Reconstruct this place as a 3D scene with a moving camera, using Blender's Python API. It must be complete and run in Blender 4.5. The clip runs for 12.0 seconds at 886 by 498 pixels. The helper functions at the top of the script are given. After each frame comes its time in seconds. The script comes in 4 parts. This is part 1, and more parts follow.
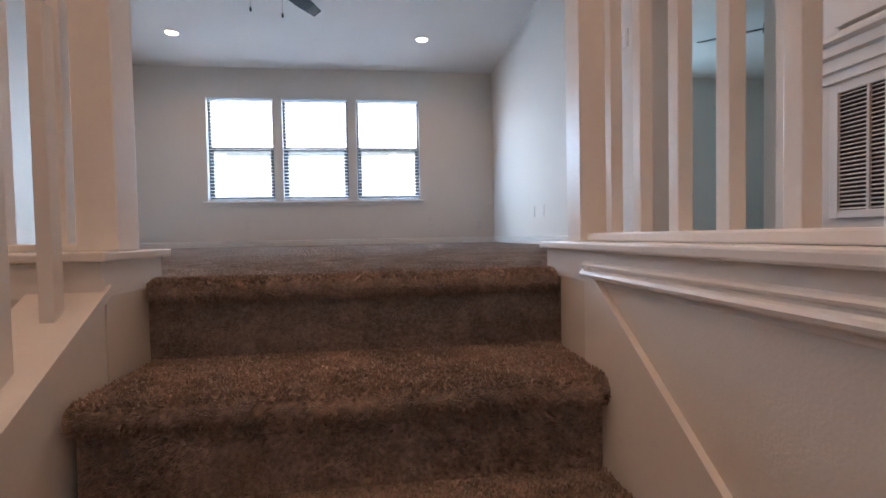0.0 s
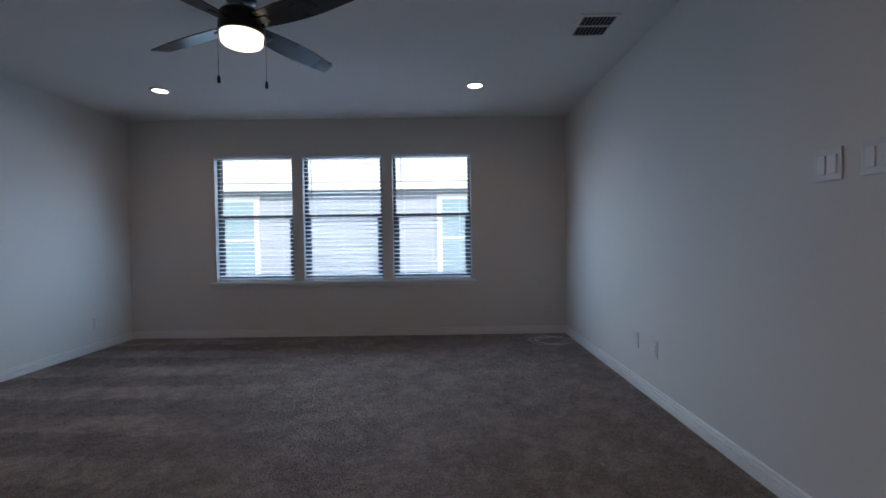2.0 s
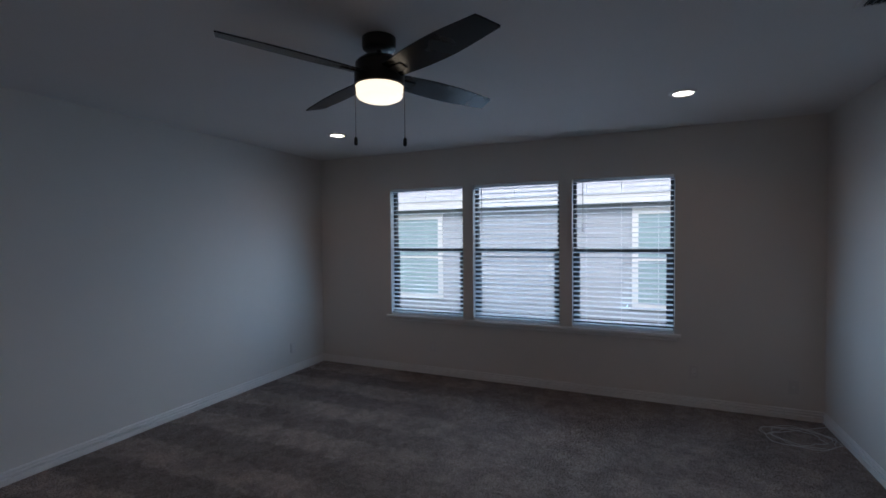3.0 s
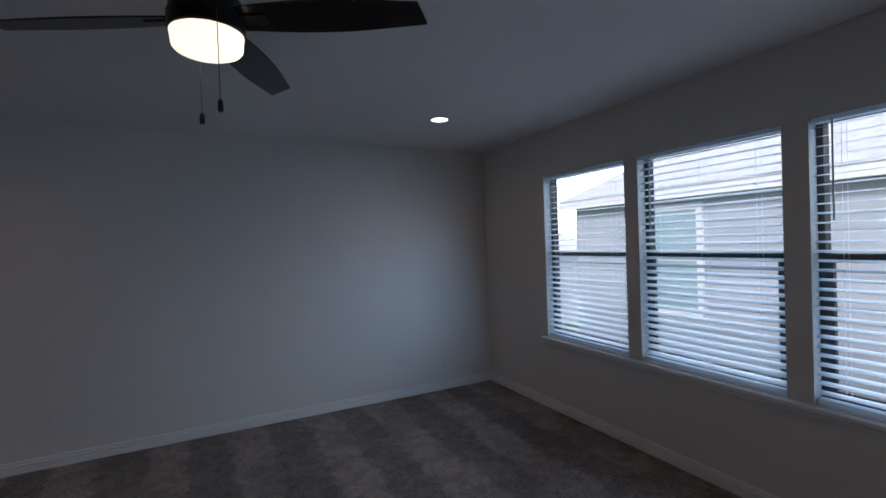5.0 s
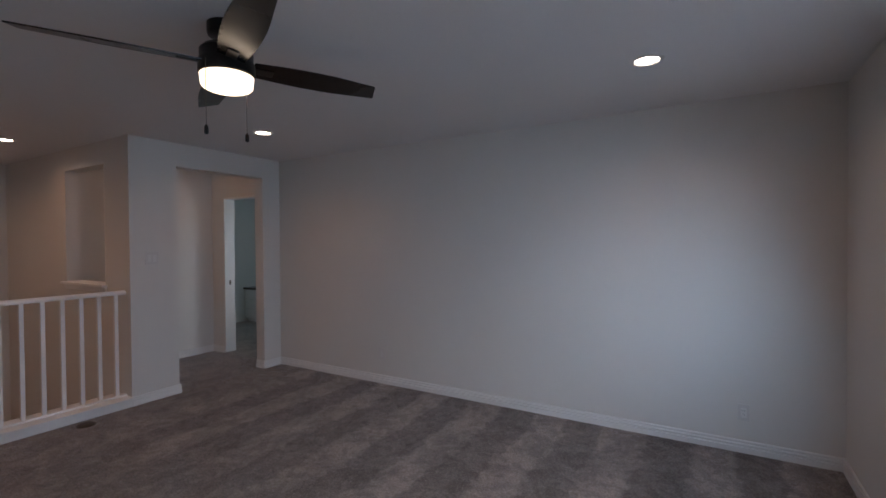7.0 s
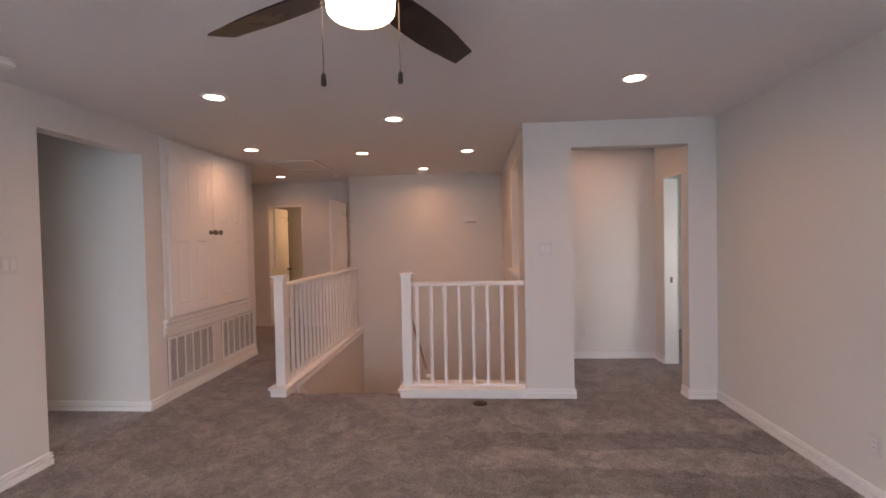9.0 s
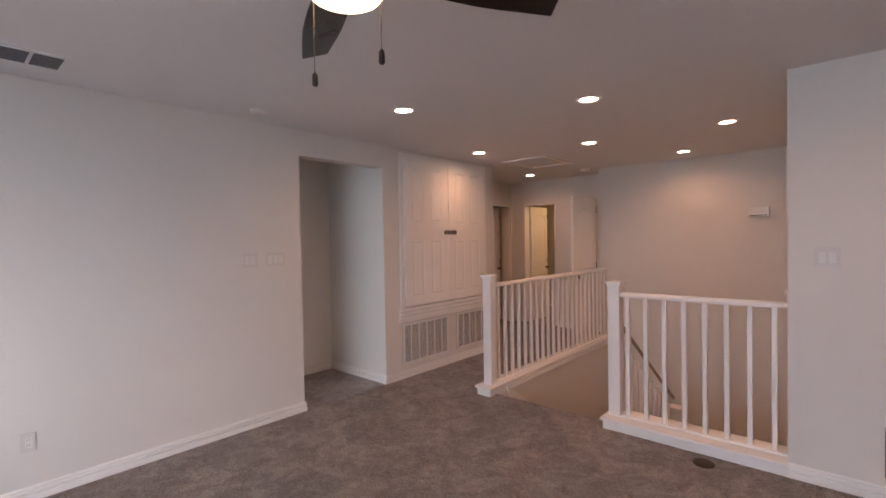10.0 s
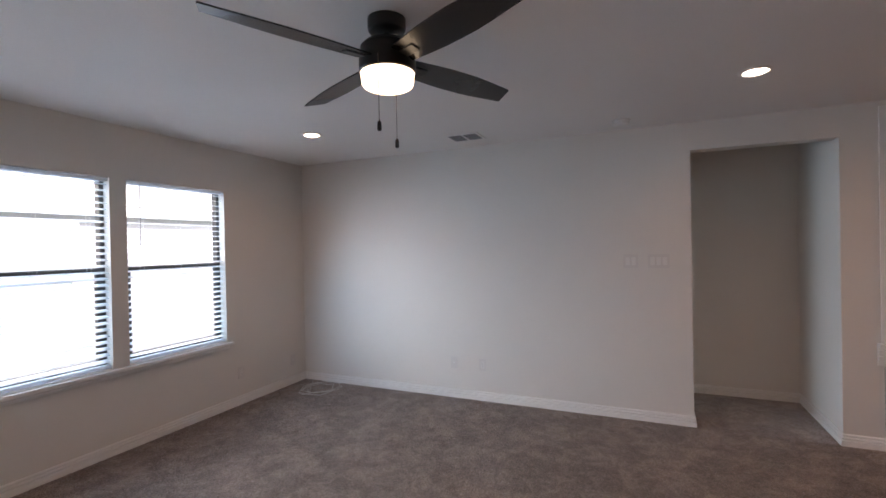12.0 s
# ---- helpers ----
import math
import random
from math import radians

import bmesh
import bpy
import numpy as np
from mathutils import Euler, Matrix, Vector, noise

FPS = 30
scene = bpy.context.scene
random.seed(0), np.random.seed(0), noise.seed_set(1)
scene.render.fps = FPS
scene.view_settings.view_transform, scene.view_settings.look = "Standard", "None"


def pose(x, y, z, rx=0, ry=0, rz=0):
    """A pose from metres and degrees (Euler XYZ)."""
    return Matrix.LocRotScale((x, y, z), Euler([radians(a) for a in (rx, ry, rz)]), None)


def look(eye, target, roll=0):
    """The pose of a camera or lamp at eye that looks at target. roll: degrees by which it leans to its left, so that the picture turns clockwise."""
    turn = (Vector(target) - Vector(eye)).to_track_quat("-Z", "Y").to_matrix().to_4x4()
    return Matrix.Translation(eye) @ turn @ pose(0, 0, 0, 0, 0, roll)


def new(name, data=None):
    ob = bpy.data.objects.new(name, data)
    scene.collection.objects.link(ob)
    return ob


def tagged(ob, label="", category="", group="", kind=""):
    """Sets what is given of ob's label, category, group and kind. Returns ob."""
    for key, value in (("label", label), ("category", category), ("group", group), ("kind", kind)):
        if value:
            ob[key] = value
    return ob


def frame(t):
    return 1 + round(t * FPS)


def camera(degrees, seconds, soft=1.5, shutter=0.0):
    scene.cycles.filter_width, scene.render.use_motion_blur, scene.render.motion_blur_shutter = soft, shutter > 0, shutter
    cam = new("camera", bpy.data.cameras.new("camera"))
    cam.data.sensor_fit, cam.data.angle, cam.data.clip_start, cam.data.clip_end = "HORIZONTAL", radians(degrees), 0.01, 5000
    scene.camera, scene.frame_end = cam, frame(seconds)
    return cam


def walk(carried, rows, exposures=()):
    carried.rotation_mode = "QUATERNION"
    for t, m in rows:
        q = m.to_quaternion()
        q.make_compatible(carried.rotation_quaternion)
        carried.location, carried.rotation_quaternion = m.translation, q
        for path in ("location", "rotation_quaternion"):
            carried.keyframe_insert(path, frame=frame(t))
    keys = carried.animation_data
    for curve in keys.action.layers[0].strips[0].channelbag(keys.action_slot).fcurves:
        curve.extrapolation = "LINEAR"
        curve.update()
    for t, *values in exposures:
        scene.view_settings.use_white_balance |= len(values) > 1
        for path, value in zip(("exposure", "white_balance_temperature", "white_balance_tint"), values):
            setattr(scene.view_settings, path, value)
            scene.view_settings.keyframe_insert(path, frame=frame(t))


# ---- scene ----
cam = camera(88.6, 12.0, soft=1.6)
PATH = [
    (0, (0.113, -1.29, 0.096), (0.347, 0.695, 0.039), -1.1),
    (0.5, (0.024, -0.914, 0.324), (0.109, 1.084, 0.266), -1.1),
    (1, (0.082, -0.634, 0.535), (0.142, 1.364, 0.486), -1.1),
    (1.5, (0.224, -0.249, 0.864), (0.251, 1.751, 0.821), -0.9),
    (2, (0.243, 0.103, 1.083), (0.244, 2.102, 1.036), -0.8),
    (2.5, (0.242, 0.398, 1.342), (-0.056, 2.376, 1.3), -0.8),
    (3, (0.307, 0.742, 1.497), (-0.499, 2.572, 1.444), -0.5),
    (3.5, (0.392, 1.075, 1.528), (-0.619, 2.8, 1.475), -1.0),
    (3.7, (0.471, 1.256, 1.535), (-0.718, 2.864, 1.48), -1.2),
    (5.5, (0.9, 3.237, 1.465), (-1.038, 3.731, 1.448), -1.3),
    (6, (0.88, 3.877, 1.444), (-1.117, 3.78, 1.424), -0.1),
    (6.5, (0.702, 4.248, 1.47), (-1.228, 3.724, 1.444), -0.3),
    (7, (0.44, 4.497, 1.461), (-1.281, 3.479, 1.428), -0.4),
    (7.5, (0.054, 4.527, 1.435), (-1.29, 3.046, 1.403), -0.3),
    (7.7, (-0.085, 4.493, 1.445), (-1.25, 2.868, 1.407), -0.4),
    (9.3, (-1.433, 3.911, 1.431), (-0.925, 1.977, 1.39), -1.1),
    (9.5, (-1.581, 3.783, 1.449), (-0.81, 1.938, 1.412), -1.0),
    (10, (-1.901, 3.411, 1.463), (-0.573, 1.917, 1.423), -1.0),
    (10.5, (-2.132, 3.019, 1.471), (-0.407, 2.008, 1.439), -0.9),
    (11, (-2.303, 2.596, 1.505), (-0.349, 2.17, 1.472), -1.0),
    (11.5, (-2.433, 2.109, 1.474), (-0.452, 2.377, 1.463), -1.1),
    (12, (-2.504, 1.642, 1.481), (-0.674, 2.449, 1.47), -1.1),
]
# exposure along the walk: seconds, stops, kelvin, tint
EXPOSURES = [(0.0, 2.49, 6260, 13), (0.5, 2.33, 6010, 12), (1.0, 1.89, 5910, 11), (1.5, 1.32, 5710, 10), (2.5, 0.45, 5770, 11), (3.5, 0.15, 5720, 11), (5.5, 0.30, 5770, 12), (6.5, 0.65, 6170, 16),
             (7.5, 1.53, 6720, 21), (9.5, 2.35, 7570, 28), (10.5, 2.17, 7420, 27), (11.5, 2.08, 7120, 22), (12.0, 1.93, 6920, 19)]
SKY, SUN = 0.15, 1.7
LAMP, LAMP_COLOUR = 0.66, (1.0, 0.525, 0.275)
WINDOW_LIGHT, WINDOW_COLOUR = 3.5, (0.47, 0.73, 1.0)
SHADE_GLOW, LED_GLOW = 1.2, 6.0
CARPET_COLOUR = (0.335, 0.275, 0.243)
SLAT_TILT, PULL_A = 12.0, 13.0
HX0, HX1, HY, HE = -5.94, 14.0, 9.0, 2.06
HWX, HWZ, HWW, HWH = (-3.92, 0.73, 5.2), 0.35, 0.98, 1.50
PILE_STEP = 0.007

LENS_ROWS = [(t, look(eye, target, roll)) for t, eye, target, roll in PATH]
walk(cam, LENS_ROWS, EXPOSURES)

# ---- world, sun, lamps ----
world = bpy.data.worlds.new("world")
scene.world = world
world.use_nodes = True
wn = world.node_tree.nodes
sky = wn.new("ShaderNodeTexSky")
sky.sky_type = 'NISHITA'
sky.sun_disc = False
sky.sun_elevation, sky.sun_rotation = radians(38), radians(150)
sky.air_density, sky.dust_density, sky.ozone_density = 1.0, 3.0, 2.0
world.node_tree.links.new(sky.outputs[0], wn["Background"].inputs[0])
wn["Background"].inputs[1].default_value = SKY
sun_data = bpy.data.lights.new("sun", 'SUN')
sun_data.energy, sun_data.angle, sun_data.color = SUN, radians(12), (1.0, 0.96, 0.9)
sun = new("sun", sun_data)
sun.matrix_world = look((0, -20, 20), (-8, 2, 4))


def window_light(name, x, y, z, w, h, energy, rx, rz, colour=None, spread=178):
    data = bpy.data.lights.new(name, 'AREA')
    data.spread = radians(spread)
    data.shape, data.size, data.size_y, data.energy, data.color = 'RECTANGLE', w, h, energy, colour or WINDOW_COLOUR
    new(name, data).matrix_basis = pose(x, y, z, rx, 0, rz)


# stand-in daylight lamps at the windows: the loft's three, the bedroom's and the bath's
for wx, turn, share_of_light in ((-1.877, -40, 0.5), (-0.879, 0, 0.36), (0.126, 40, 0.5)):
    # added fill in front of the blinds, outer two turned towards the side walls
    window_light("daylight_fill", wx, 5.10, 1.2, 0.36, 0.8, WINDOW_LIGHT * share_of_light, -70, turn, None, 110)
    window_light("blind_daylight", wx, 5.292, 1.33, 0.84, 1.36, WINDOW_LIGHT * 1.15, -90, 0)
window_light("bedroom_daylight", 3.6, 5.218, 1.4, 1.3, 1.1, 5.0, -88, 0, (0.45, 0.78, 1.0))
window_light("bath_daylight", -4.7, 0.59, 1.45, 0.95, 1.0, 2.6, -88, 0, (0.45, 0.80, 1.0))


# ---- materials ----
def material(name, colour, rough=0.6, metal=0.0, vary=0.08, scale=6.0, fine=250.0, bump=0.05, depth=0.002, island=False, spread=0.0):
    """A plain surface with two scales of variation in colour and a fine relief."""
    m = bpy.data.materials.new(name)
    m.use_nodes = True
    n, l = m.node_tree.nodes, m.node_tree.links
    b = n["Principled BSDF"]
    b.inputs["Metallic"].default_value = metal
    co = n.new("ShaderNodeTexCoord")
    big, small = n.new("ShaderNodeTexNoise"), n.new("ShaderNodeTexNoise")
    big.inputs["Scale"].default_value, big.inputs["Detail"].default_value = scale, 5
    small.inputs["Scale"].default_value, small.inputs["Detail"].default_value = fine, 3
    geo = n.new("ShaderNodeNewGeometry")
    for t in (big, small):
        l.new(geo.outputs["Position"], t.inputs["Vector"])
    add = n.new("ShaderNodeMath")
    add.operation = 'ADD'
    l.new(big.outputs["Fac"], add.inputs[0])
    l.new(small.outputs["Fac"], add.inputs[1])
    ramp = n.new("ShaderNodeMapRange")
    ramp.inputs["From Min"].default_value, ramp.inputs["From Max"].default_value = 0.6, 1.4
    ramp.inputs["To Min"].default_value, ramp.inputs["To Max"].default_value = 1 - vary, 1 + vary
    l.new(add.outputs[0], ramp.inputs["Value"])
    value = ramp.outputs[0]
    if spread:
        info = n.new("ShaderNodeObjectInfo")
        r2 = n.new("ShaderNodeMapRange")
        r2.inputs["To Min"].default_value, r2.inputs["To Max"].default_value = 1 - spread, 1 + spread
        l.new(info.outputs["Random"], r2.inputs["Value"])
        mul = n.new("ShaderNodeMath")
        mul.operation = 'MULTIPLY'
        l.new(value, mul.inputs[0])
        l.new(r2.outputs[0], mul.inputs[1])
        value = mul.outputs[0]
    mix = n.new("ShaderNodeVectorMath")
    mix.operation = 'SCALE'
    mix.inputs[0].default_value = colour[:3]
    l.new(value, mix.inputs["Scale"])
    l.new(mix.outputs[0], b.inputs["Base Color"])
    rr = n.new("ShaderNodeMapRange")
    rr.inputs["To Min"].default_value, rr.inputs["To Max"].default_value = max(0.02, rough - 0.1), min(1, rough + 0.1)
    l.new(big.outputs["Fac"], rr.inputs["Value"])
    l.new(rr.outputs[0], b.inputs["Roughness"])
    bp = n.new("ShaderNodeBump")
    bp.inputs["Strength"].default_value, bp.inputs["Distance"].default_value = bump, depth
    l.new(small.outputs["Fac"], bp.inputs["Height"])
    l.new(bp.outputs[0], b.inputs["Normal"])
    return m


def carpet_material(name, colour, stripes=True):
    """Cut pile: fine tufts, soft patches where the pile leans, and the tracks of a vacuum cleaner."""
    m = bpy.data.materials.new(name)
    m.use_nodes = True
    n, l = m.node_tree.nodes, m.node_tree.links
    b = n["Principled BSDF"]
    b.inputs["Roughness"].default_value = 0.6
    b.inputs["Specular IOR Level"].default_value = 0.3
    b.inputs["Sheen Weight"].default_value = 1.0
    b.inputs["Sheen Roughness"].default_value = 0.3
    geo = n.new("ShaderNodeNewGeometry")

    def noise_tex(scale, detail=4, distortion=0.0):
        t = n.new("ShaderNodeTexNoise")
        t.inputs["Scale"].default_value, t.inputs["Detail"].default_value, t.inputs["Distortion"].default_value = scale, detail, distortion
        l.new(geo.outputs["Position"], t.inputs["Vector"])
        return t.outputs["Fac"]

    def ranged(socket, lo, hi, a, c):
        r = n.new("ShaderNodeMapRange")
        r.interpolation_type = 'SMOOTHSTEP'
        for k, v in (("From Min", lo), ("From Max", hi), ("To Min", a), ("To Max", c)):
            r.inputs[k].default_value = v
        l.new(socket, r.inputs["Value"])
        return r.outputs[0]

    def times(p, q):
        t = n.new("ShaderNodeMath")
        t.operation = 'MULTIPLY'
        l.new(p, t.inputs[0])
        l.new(q, t.inputs[1])
        return t.outputs[0]
    tuft = noise_tex(105, 3)
    value = times(ranged(tuft, 0.3, 0.7, 0.76, 1.24), ranged(noise_tex(45, 3), 0.3, 0.7, 0.9, 1.1))
    value = times(value, ranged(noise_tex(3.2, 4, 0.8), 0.41, 0.59, 0.88, 1.10))
    value = times(value, ranged(noise_tex(8.5, 5, 1.2), 0.41, 0.59, 0.87, 1.11))
    if stripes:
        sep = n.new("ShaderNodeSeparateXYZ")
        l.new(geo.outputs["Position"], sep.inputs[0])
        wob = n.new("ShaderNodeMath")
        wob.operation = 'MULTIPLY_ADD'
        l.new(noise_tex(1.3, 2), wob.inputs[0])
        wob.inputs[1].default_value = 0.26
        l.new(sep.outputs["Y"], wob.inputs[2])
        ph = n.new("ShaderNodeMath")
        ph.operation = 'MULTIPLY'
        l.new(wob.outputs[0], ph.inputs[0])
        ph.inputs[1].default_value = 2 * math.pi / 0.56
        sn = n.new("ShaderNodeMath")
        sn.operation = 'SINE'
        l.new(ph.outputs[0], sn.inputs[0])
        jag = n.new("ShaderNodeMath")
        jag.operation = 'MULTIPLY_ADD'
        l.new(noise_tex(11, 4), jag.inputs[0])
        jag.inputs[1].default_value = 2.0
        off = n.new("ShaderNodeMath")
        off.operation = 'SUBTRACT'
        l.new(sn.outputs[0], off.inputs[0])
        off.inputs[1].default_value = 1.0
        l.new(off.outputs[0], jag.inputs[2])
        band = ranged(jag.outputs[0], -0.2, 0.2, -1.0, 1.0)
        where = times(ranged(sep.outputs["X"], -2.0, -0.3, 0.19, 0.0), ranged(sep.outputs["Y"], 0.2, 0.7, 0.0, 1.0))
        t = n.new("ShaderNodeMath")
        t.operation = 'MULTIPLY_ADD'
        l.new(band, t.inputs[0])
        l.new(where, t.inputs[1])
        t.inputs[2].default_value = 1.0
        value = times(value, t.outputs[0])
    mix = n.new("ShaderNodeVectorMath")
    mix.operation = 'SCALE'
    mix.inputs[0].default_value = colour
    l.new(value, mix.inputs["Scale"])
    l.new(mix.outputs[0], b.inputs["Base Color"])
    bp = n.new("ShaderNodeBump")
    bp.inputs["Strength"].default_value, bp.inputs["Distance"].default_value = 0.35, 0.01
    l.new(tuft, bp.inputs["Height"])
    if stripes:
        # light that shines through the fibres from behind
        through_fibre, blend = n.new("ShaderNodeBsdfTranslucent"), n.new("ShaderNodeMixShader")
        l.new(mix.outputs[0], through_fibre.inputs["Color"])
        blend.inputs[0].default_value = 0.25
        l.new(b.outputs[0], blend.inputs[1])
        l.new(through_fibre.outputs[0], blend.inputs[2])
        l.new(blend.outputs[0], n["Material Output"].inputs[0])
    l.new(bp.outputs[0], b.inputs["Normal"])
    return m


def glow_material(name, colour, strength):
    m = bpy.data.materials.new(name)
    m.use_nodes = True
    b = m.node_tree.nodes["Principled BSDF"]
    b.inputs["Base Color"].default_value = (0.85, 0.83, 0.8, 1)
    b.inputs["Emission Color"].default_value = (*colour, 1)
    b.inputs["Emission Strength"].default_value = strength
    return m


def glass_material(name, tint=(1, 1, 1)):
    m = bpy.data.materials.new(name)
    m.use_nodes = True
    b = m.node_tree.nodes["Principled BSDF"]
    b.inputs["Base Color"].default_value = (*tint, 1)
    b.inputs["Roughness"].default_value = 0.02
    b.inputs["Transmission Weight"].default_value = 1.0
    b.inputs["IOR"].default_value = 1.01
    return m


WALL = material("wall_paint", (0.70, 0.662, 0.615), 0.75, vary=0.03, scale=1.5, fine=190, bump=0.22, depth=0.002)
CEIL = material("ceiling_paint", (0.74, 0.72, 0.70), 0.9, vary=0.03, scale=1.2, fine=120, bump=0.3, depth=0.002)
TRIM = material("trim_paint", (0.80, 0.775, 0.745), 0.38, vary=0.025, scale=4, fine=60, bump=0.05, depth=0.001)
CARPET = carpet_material("carpet", CARPET_COLOUR)
STAIR_CARPET = carpet_material("stair_carpet", (0.365, 0.272, 0.224), False)
PLASTIC = material("white_plastic", (0.72, 0.69, 0.655), 0.35, vary=0.02, scale=10, fine=300, bump=0.02)
PLATE = material("plate_plastic", (0.65, 0.612, 0.577), 0.35, vary=0.02, scale=10, fine=300, bump=0.02)
SLAT = material("blind_slat", (0.88, 0.89, 0.90), 0.45, vary=0.03, scale=5, fine=90, bump=0.04, spread=0.04)
sl = SLAT.node_tree
sb = sl.nodes["Principled BSDF"]
tr = sl.nodes.new("ShaderNodeBsdfTranslucent")
tr.inputs[0].default_value = (0.8, 0.82, 0.85, 1)
mx = sl.nodes.new("ShaderNodeMixShader")
mx.inputs[0].default_value = 0.45
sl.links.new(sb.outputs[0], mx.inputs[1])
sl.links.new(tr.outputs[0], mx.inputs[2])
sl.links.new(mx.outputs[0], sl.nodes["Material Output"].inputs[0])
BRONZE = material("dark_bronze", (0.012, 0.010, 0.009), 0.35, 0.2, vary=0.2, scale=12, fine=300, bump=0.05)
BLADE = material("espresso_blade", (0.009, 0.006, 0.005), 0.27, vary=0.12, scale=2.5, fine=120, bump=0.06)
BLADE.node_tree.nodes["Principled BSDF"].inputs["Specular IOR Level"].default_value = 0.45
FRAME = material("bronze_window_frame", (0.06, 0.057, 0.055), 0.5, vary=0.1, scale=8, fine=200, bump=0.05)
KNOB = material("aged_nickel", (0.20, 0.17, 0.14), 0.32, 0.9, vary=0.15, scale=30, fine=300, bump=0.05)
# near-black for openings: the shade inside them is put into the colour
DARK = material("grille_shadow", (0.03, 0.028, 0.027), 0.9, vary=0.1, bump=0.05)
# white enamel of the vent slats, their shade put into this grey
LOUVRE = material("shade_tinted_enamel", (0.24, 0.24, 0.25), 0.5, vary=0.08, scale=8, fine=150, bump=0.04)
GRILLE = material("grille_enamel", (0.72, 0.70, 0.68), 0.45, vary=0.04, scale=8, fine=150, bump=0.04)
RAILWOOD = material("oak_handrail", (0.40, 0.265, 0.18), 0.4, vary=0.25, scale=9, fine=80, bump=0.1)
GLASS = glass_material("pane_glass")
SHADE = glow_material("lit_frosted_shade", (1.0, 0.80, 0.55), SHADE_GLOW)
LED = glow_material("lit_diffuser", (1.0, 0.87, 0.72), LED_GLOW)
SIDING = material("fibre_cement_siding", (0.43, 0.455, 0.50), 0.75, vary=0.06, scale=2, fine=80, bump=0.15, spread=0.05)
# shingle paled: the sky's glare on the roof is put into the colour
ROOF = material("sky_glare_shingle", (0.60, 0.60, 0.61), 0.95, vary=0.25, scale=9, fine=120, bump=0.5, depth=0.01)
EXTRIM = material("exterior_trim", (0.78, 0.78, 0.77), 0.6, vary=0.04, scale=3, fine=90, bump=0.1)
GRASS = material("lawn", (0.07, 0.13, 0.03), 0.95, vary=0.35, scale=3, fine=60, bump=0.8, depth=0.03)
FENCE = material("cedar_fence", (0.26, 0.18, 0.12), 0.85, vary=0.2, scale=5, fine=60, bump=0.3, spread=0.15)
EXGLASS = material("neighbour_glass", (0.33, 0.44, 0.465), 0.1, vary=0.1, scale=2, fine=40, bump=0.0)
BRASSVENT = material("brown_register", (0.06, 0.035, 0.02), 0.5, 0.3, vary=0.2, scale=20, fine=200, bump=0.1)
TUB = material("tub_enamel", (0.80, 0.81, 0.81), 0.2, vary=0.02, scale=6, fine=90, bump=0.02)
STONE = material("dark_counter", (0.07, 0.05, 0.04), 0.3, vary=0.3, scale=25, fine=150, bump=0.03)
CABLE = material("white_cable", (0.72, 0.70, 0.67), 0.5, vary=0.03, bump=0.02)


# ---- building tools ----
def link_mesh(name, bm, mat, parent=None, label="", smooth=False):
    me = bpy.data.meshes.new(name)
    bmesh.ops.recalc_face_normals(bm, faces=bm.faces)
    bm.to_mesh(me)
    bm.free()
    me.materials.append(mat)
    if smooth:
        for p in me.polygons:
            p.use_smooth = True
        me.set_sharp_from_angle(angle=radians(35))
    ob = new(name, me)
    if parent:
        ob.parent = parent
    if label:
        ob["label"] = label
    return ob


def part(name, bm, mat, parent, label="", smooth=False):
    return link_mesh(name, bm, mat, parent, label, smooth)


def share(name, ob, parent, m):
    """One more piece on the same mesh."""
    o = new(name, ob.data)
    o.parent = parent
    o.matrix_basis = m
    return o


def thing(name, x, y, z, label, category, group="", rz=0):
    e = new(name)
    e.empty_display_size = 0.05
    e.matrix_basis = pose(x, y, z, 0, 0, rz)
    return tagged(e, label, category, group)


def add_box(bm, x0, x1, y0, y1, z0, z1, bevel=0.0):
    vs = [bm.verts.new((x, y, z)) for x in (x0, x1) for y in (y0, y1) for z in (z0, z1)]
    fs = [bm.faces.new([vs[i] for i in q]) for q in ((0, 1, 3, 2), (4, 6, 7, 5), (0, 4, 5, 1), (2, 3, 7, 6), (0, 2, 6, 4), (1, 5, 7, 3))]
    if bevel:
        es = list({e for f in fs for e in f.edges})
        bmesh.ops.bevel(bm, geom=es, offset=bevel, segments=2, affect='EDGES', profile=0.6)
    return bm


def box(x0, x1, y0, y1, z0, z1, bevel=0.0):
    return add_box(bmesh.new(), x0, x1, y0, y1, z0, z1, bevel)


def lathe(rows, steps=32, bm=None, cx=0, cy=0, caps=True):
    """A turned body from rows of (radius, z)."""
    bm = bm or bmesh.new()
    rings = []
    for r, z in rows:
        rings.append([bm.verts.new((cx + r * math.cos(2 * math.pi * k / steps), cy + r * math.sin(2 * math.pi * k / steps), z)) for k in range(steps)])
    for a, b in zip(rings, rings[1:]):
        for k in range(steps):
            bm.faces.new((a[k], a[(k + 1) % steps], b[(k + 1) % steps], b[k]))
    if caps:
        bm.faces.new(rings[0])
        bm.faces.new(rings[-1])
    return bm


def extrude(profile, p0, p1, side, up=Vector((0, 0, 1)), bm=None):
    """A profile of (out, up) pairs drawn from p0 to p1; side is the direction of 'out'."""
    bm = bm or bmesh.new()
    p0, p1, side = Vector(p0), Vector(p1), Vector(side).normalized()
    a = [bm.verts.new(p0 + side * o + up * u) for o, u in profile]
    b = [bm.verts.new(p1 + side * o + up * u) for o, u in profile]
    k = len(profile)
    for i in range(k):
        bm.faces.new((a[i], a[(i + 1) % k], b[(i + 1) % k], b[i]))
    bm.faces.new(a)
    bm.faces.new(b)
    return bm


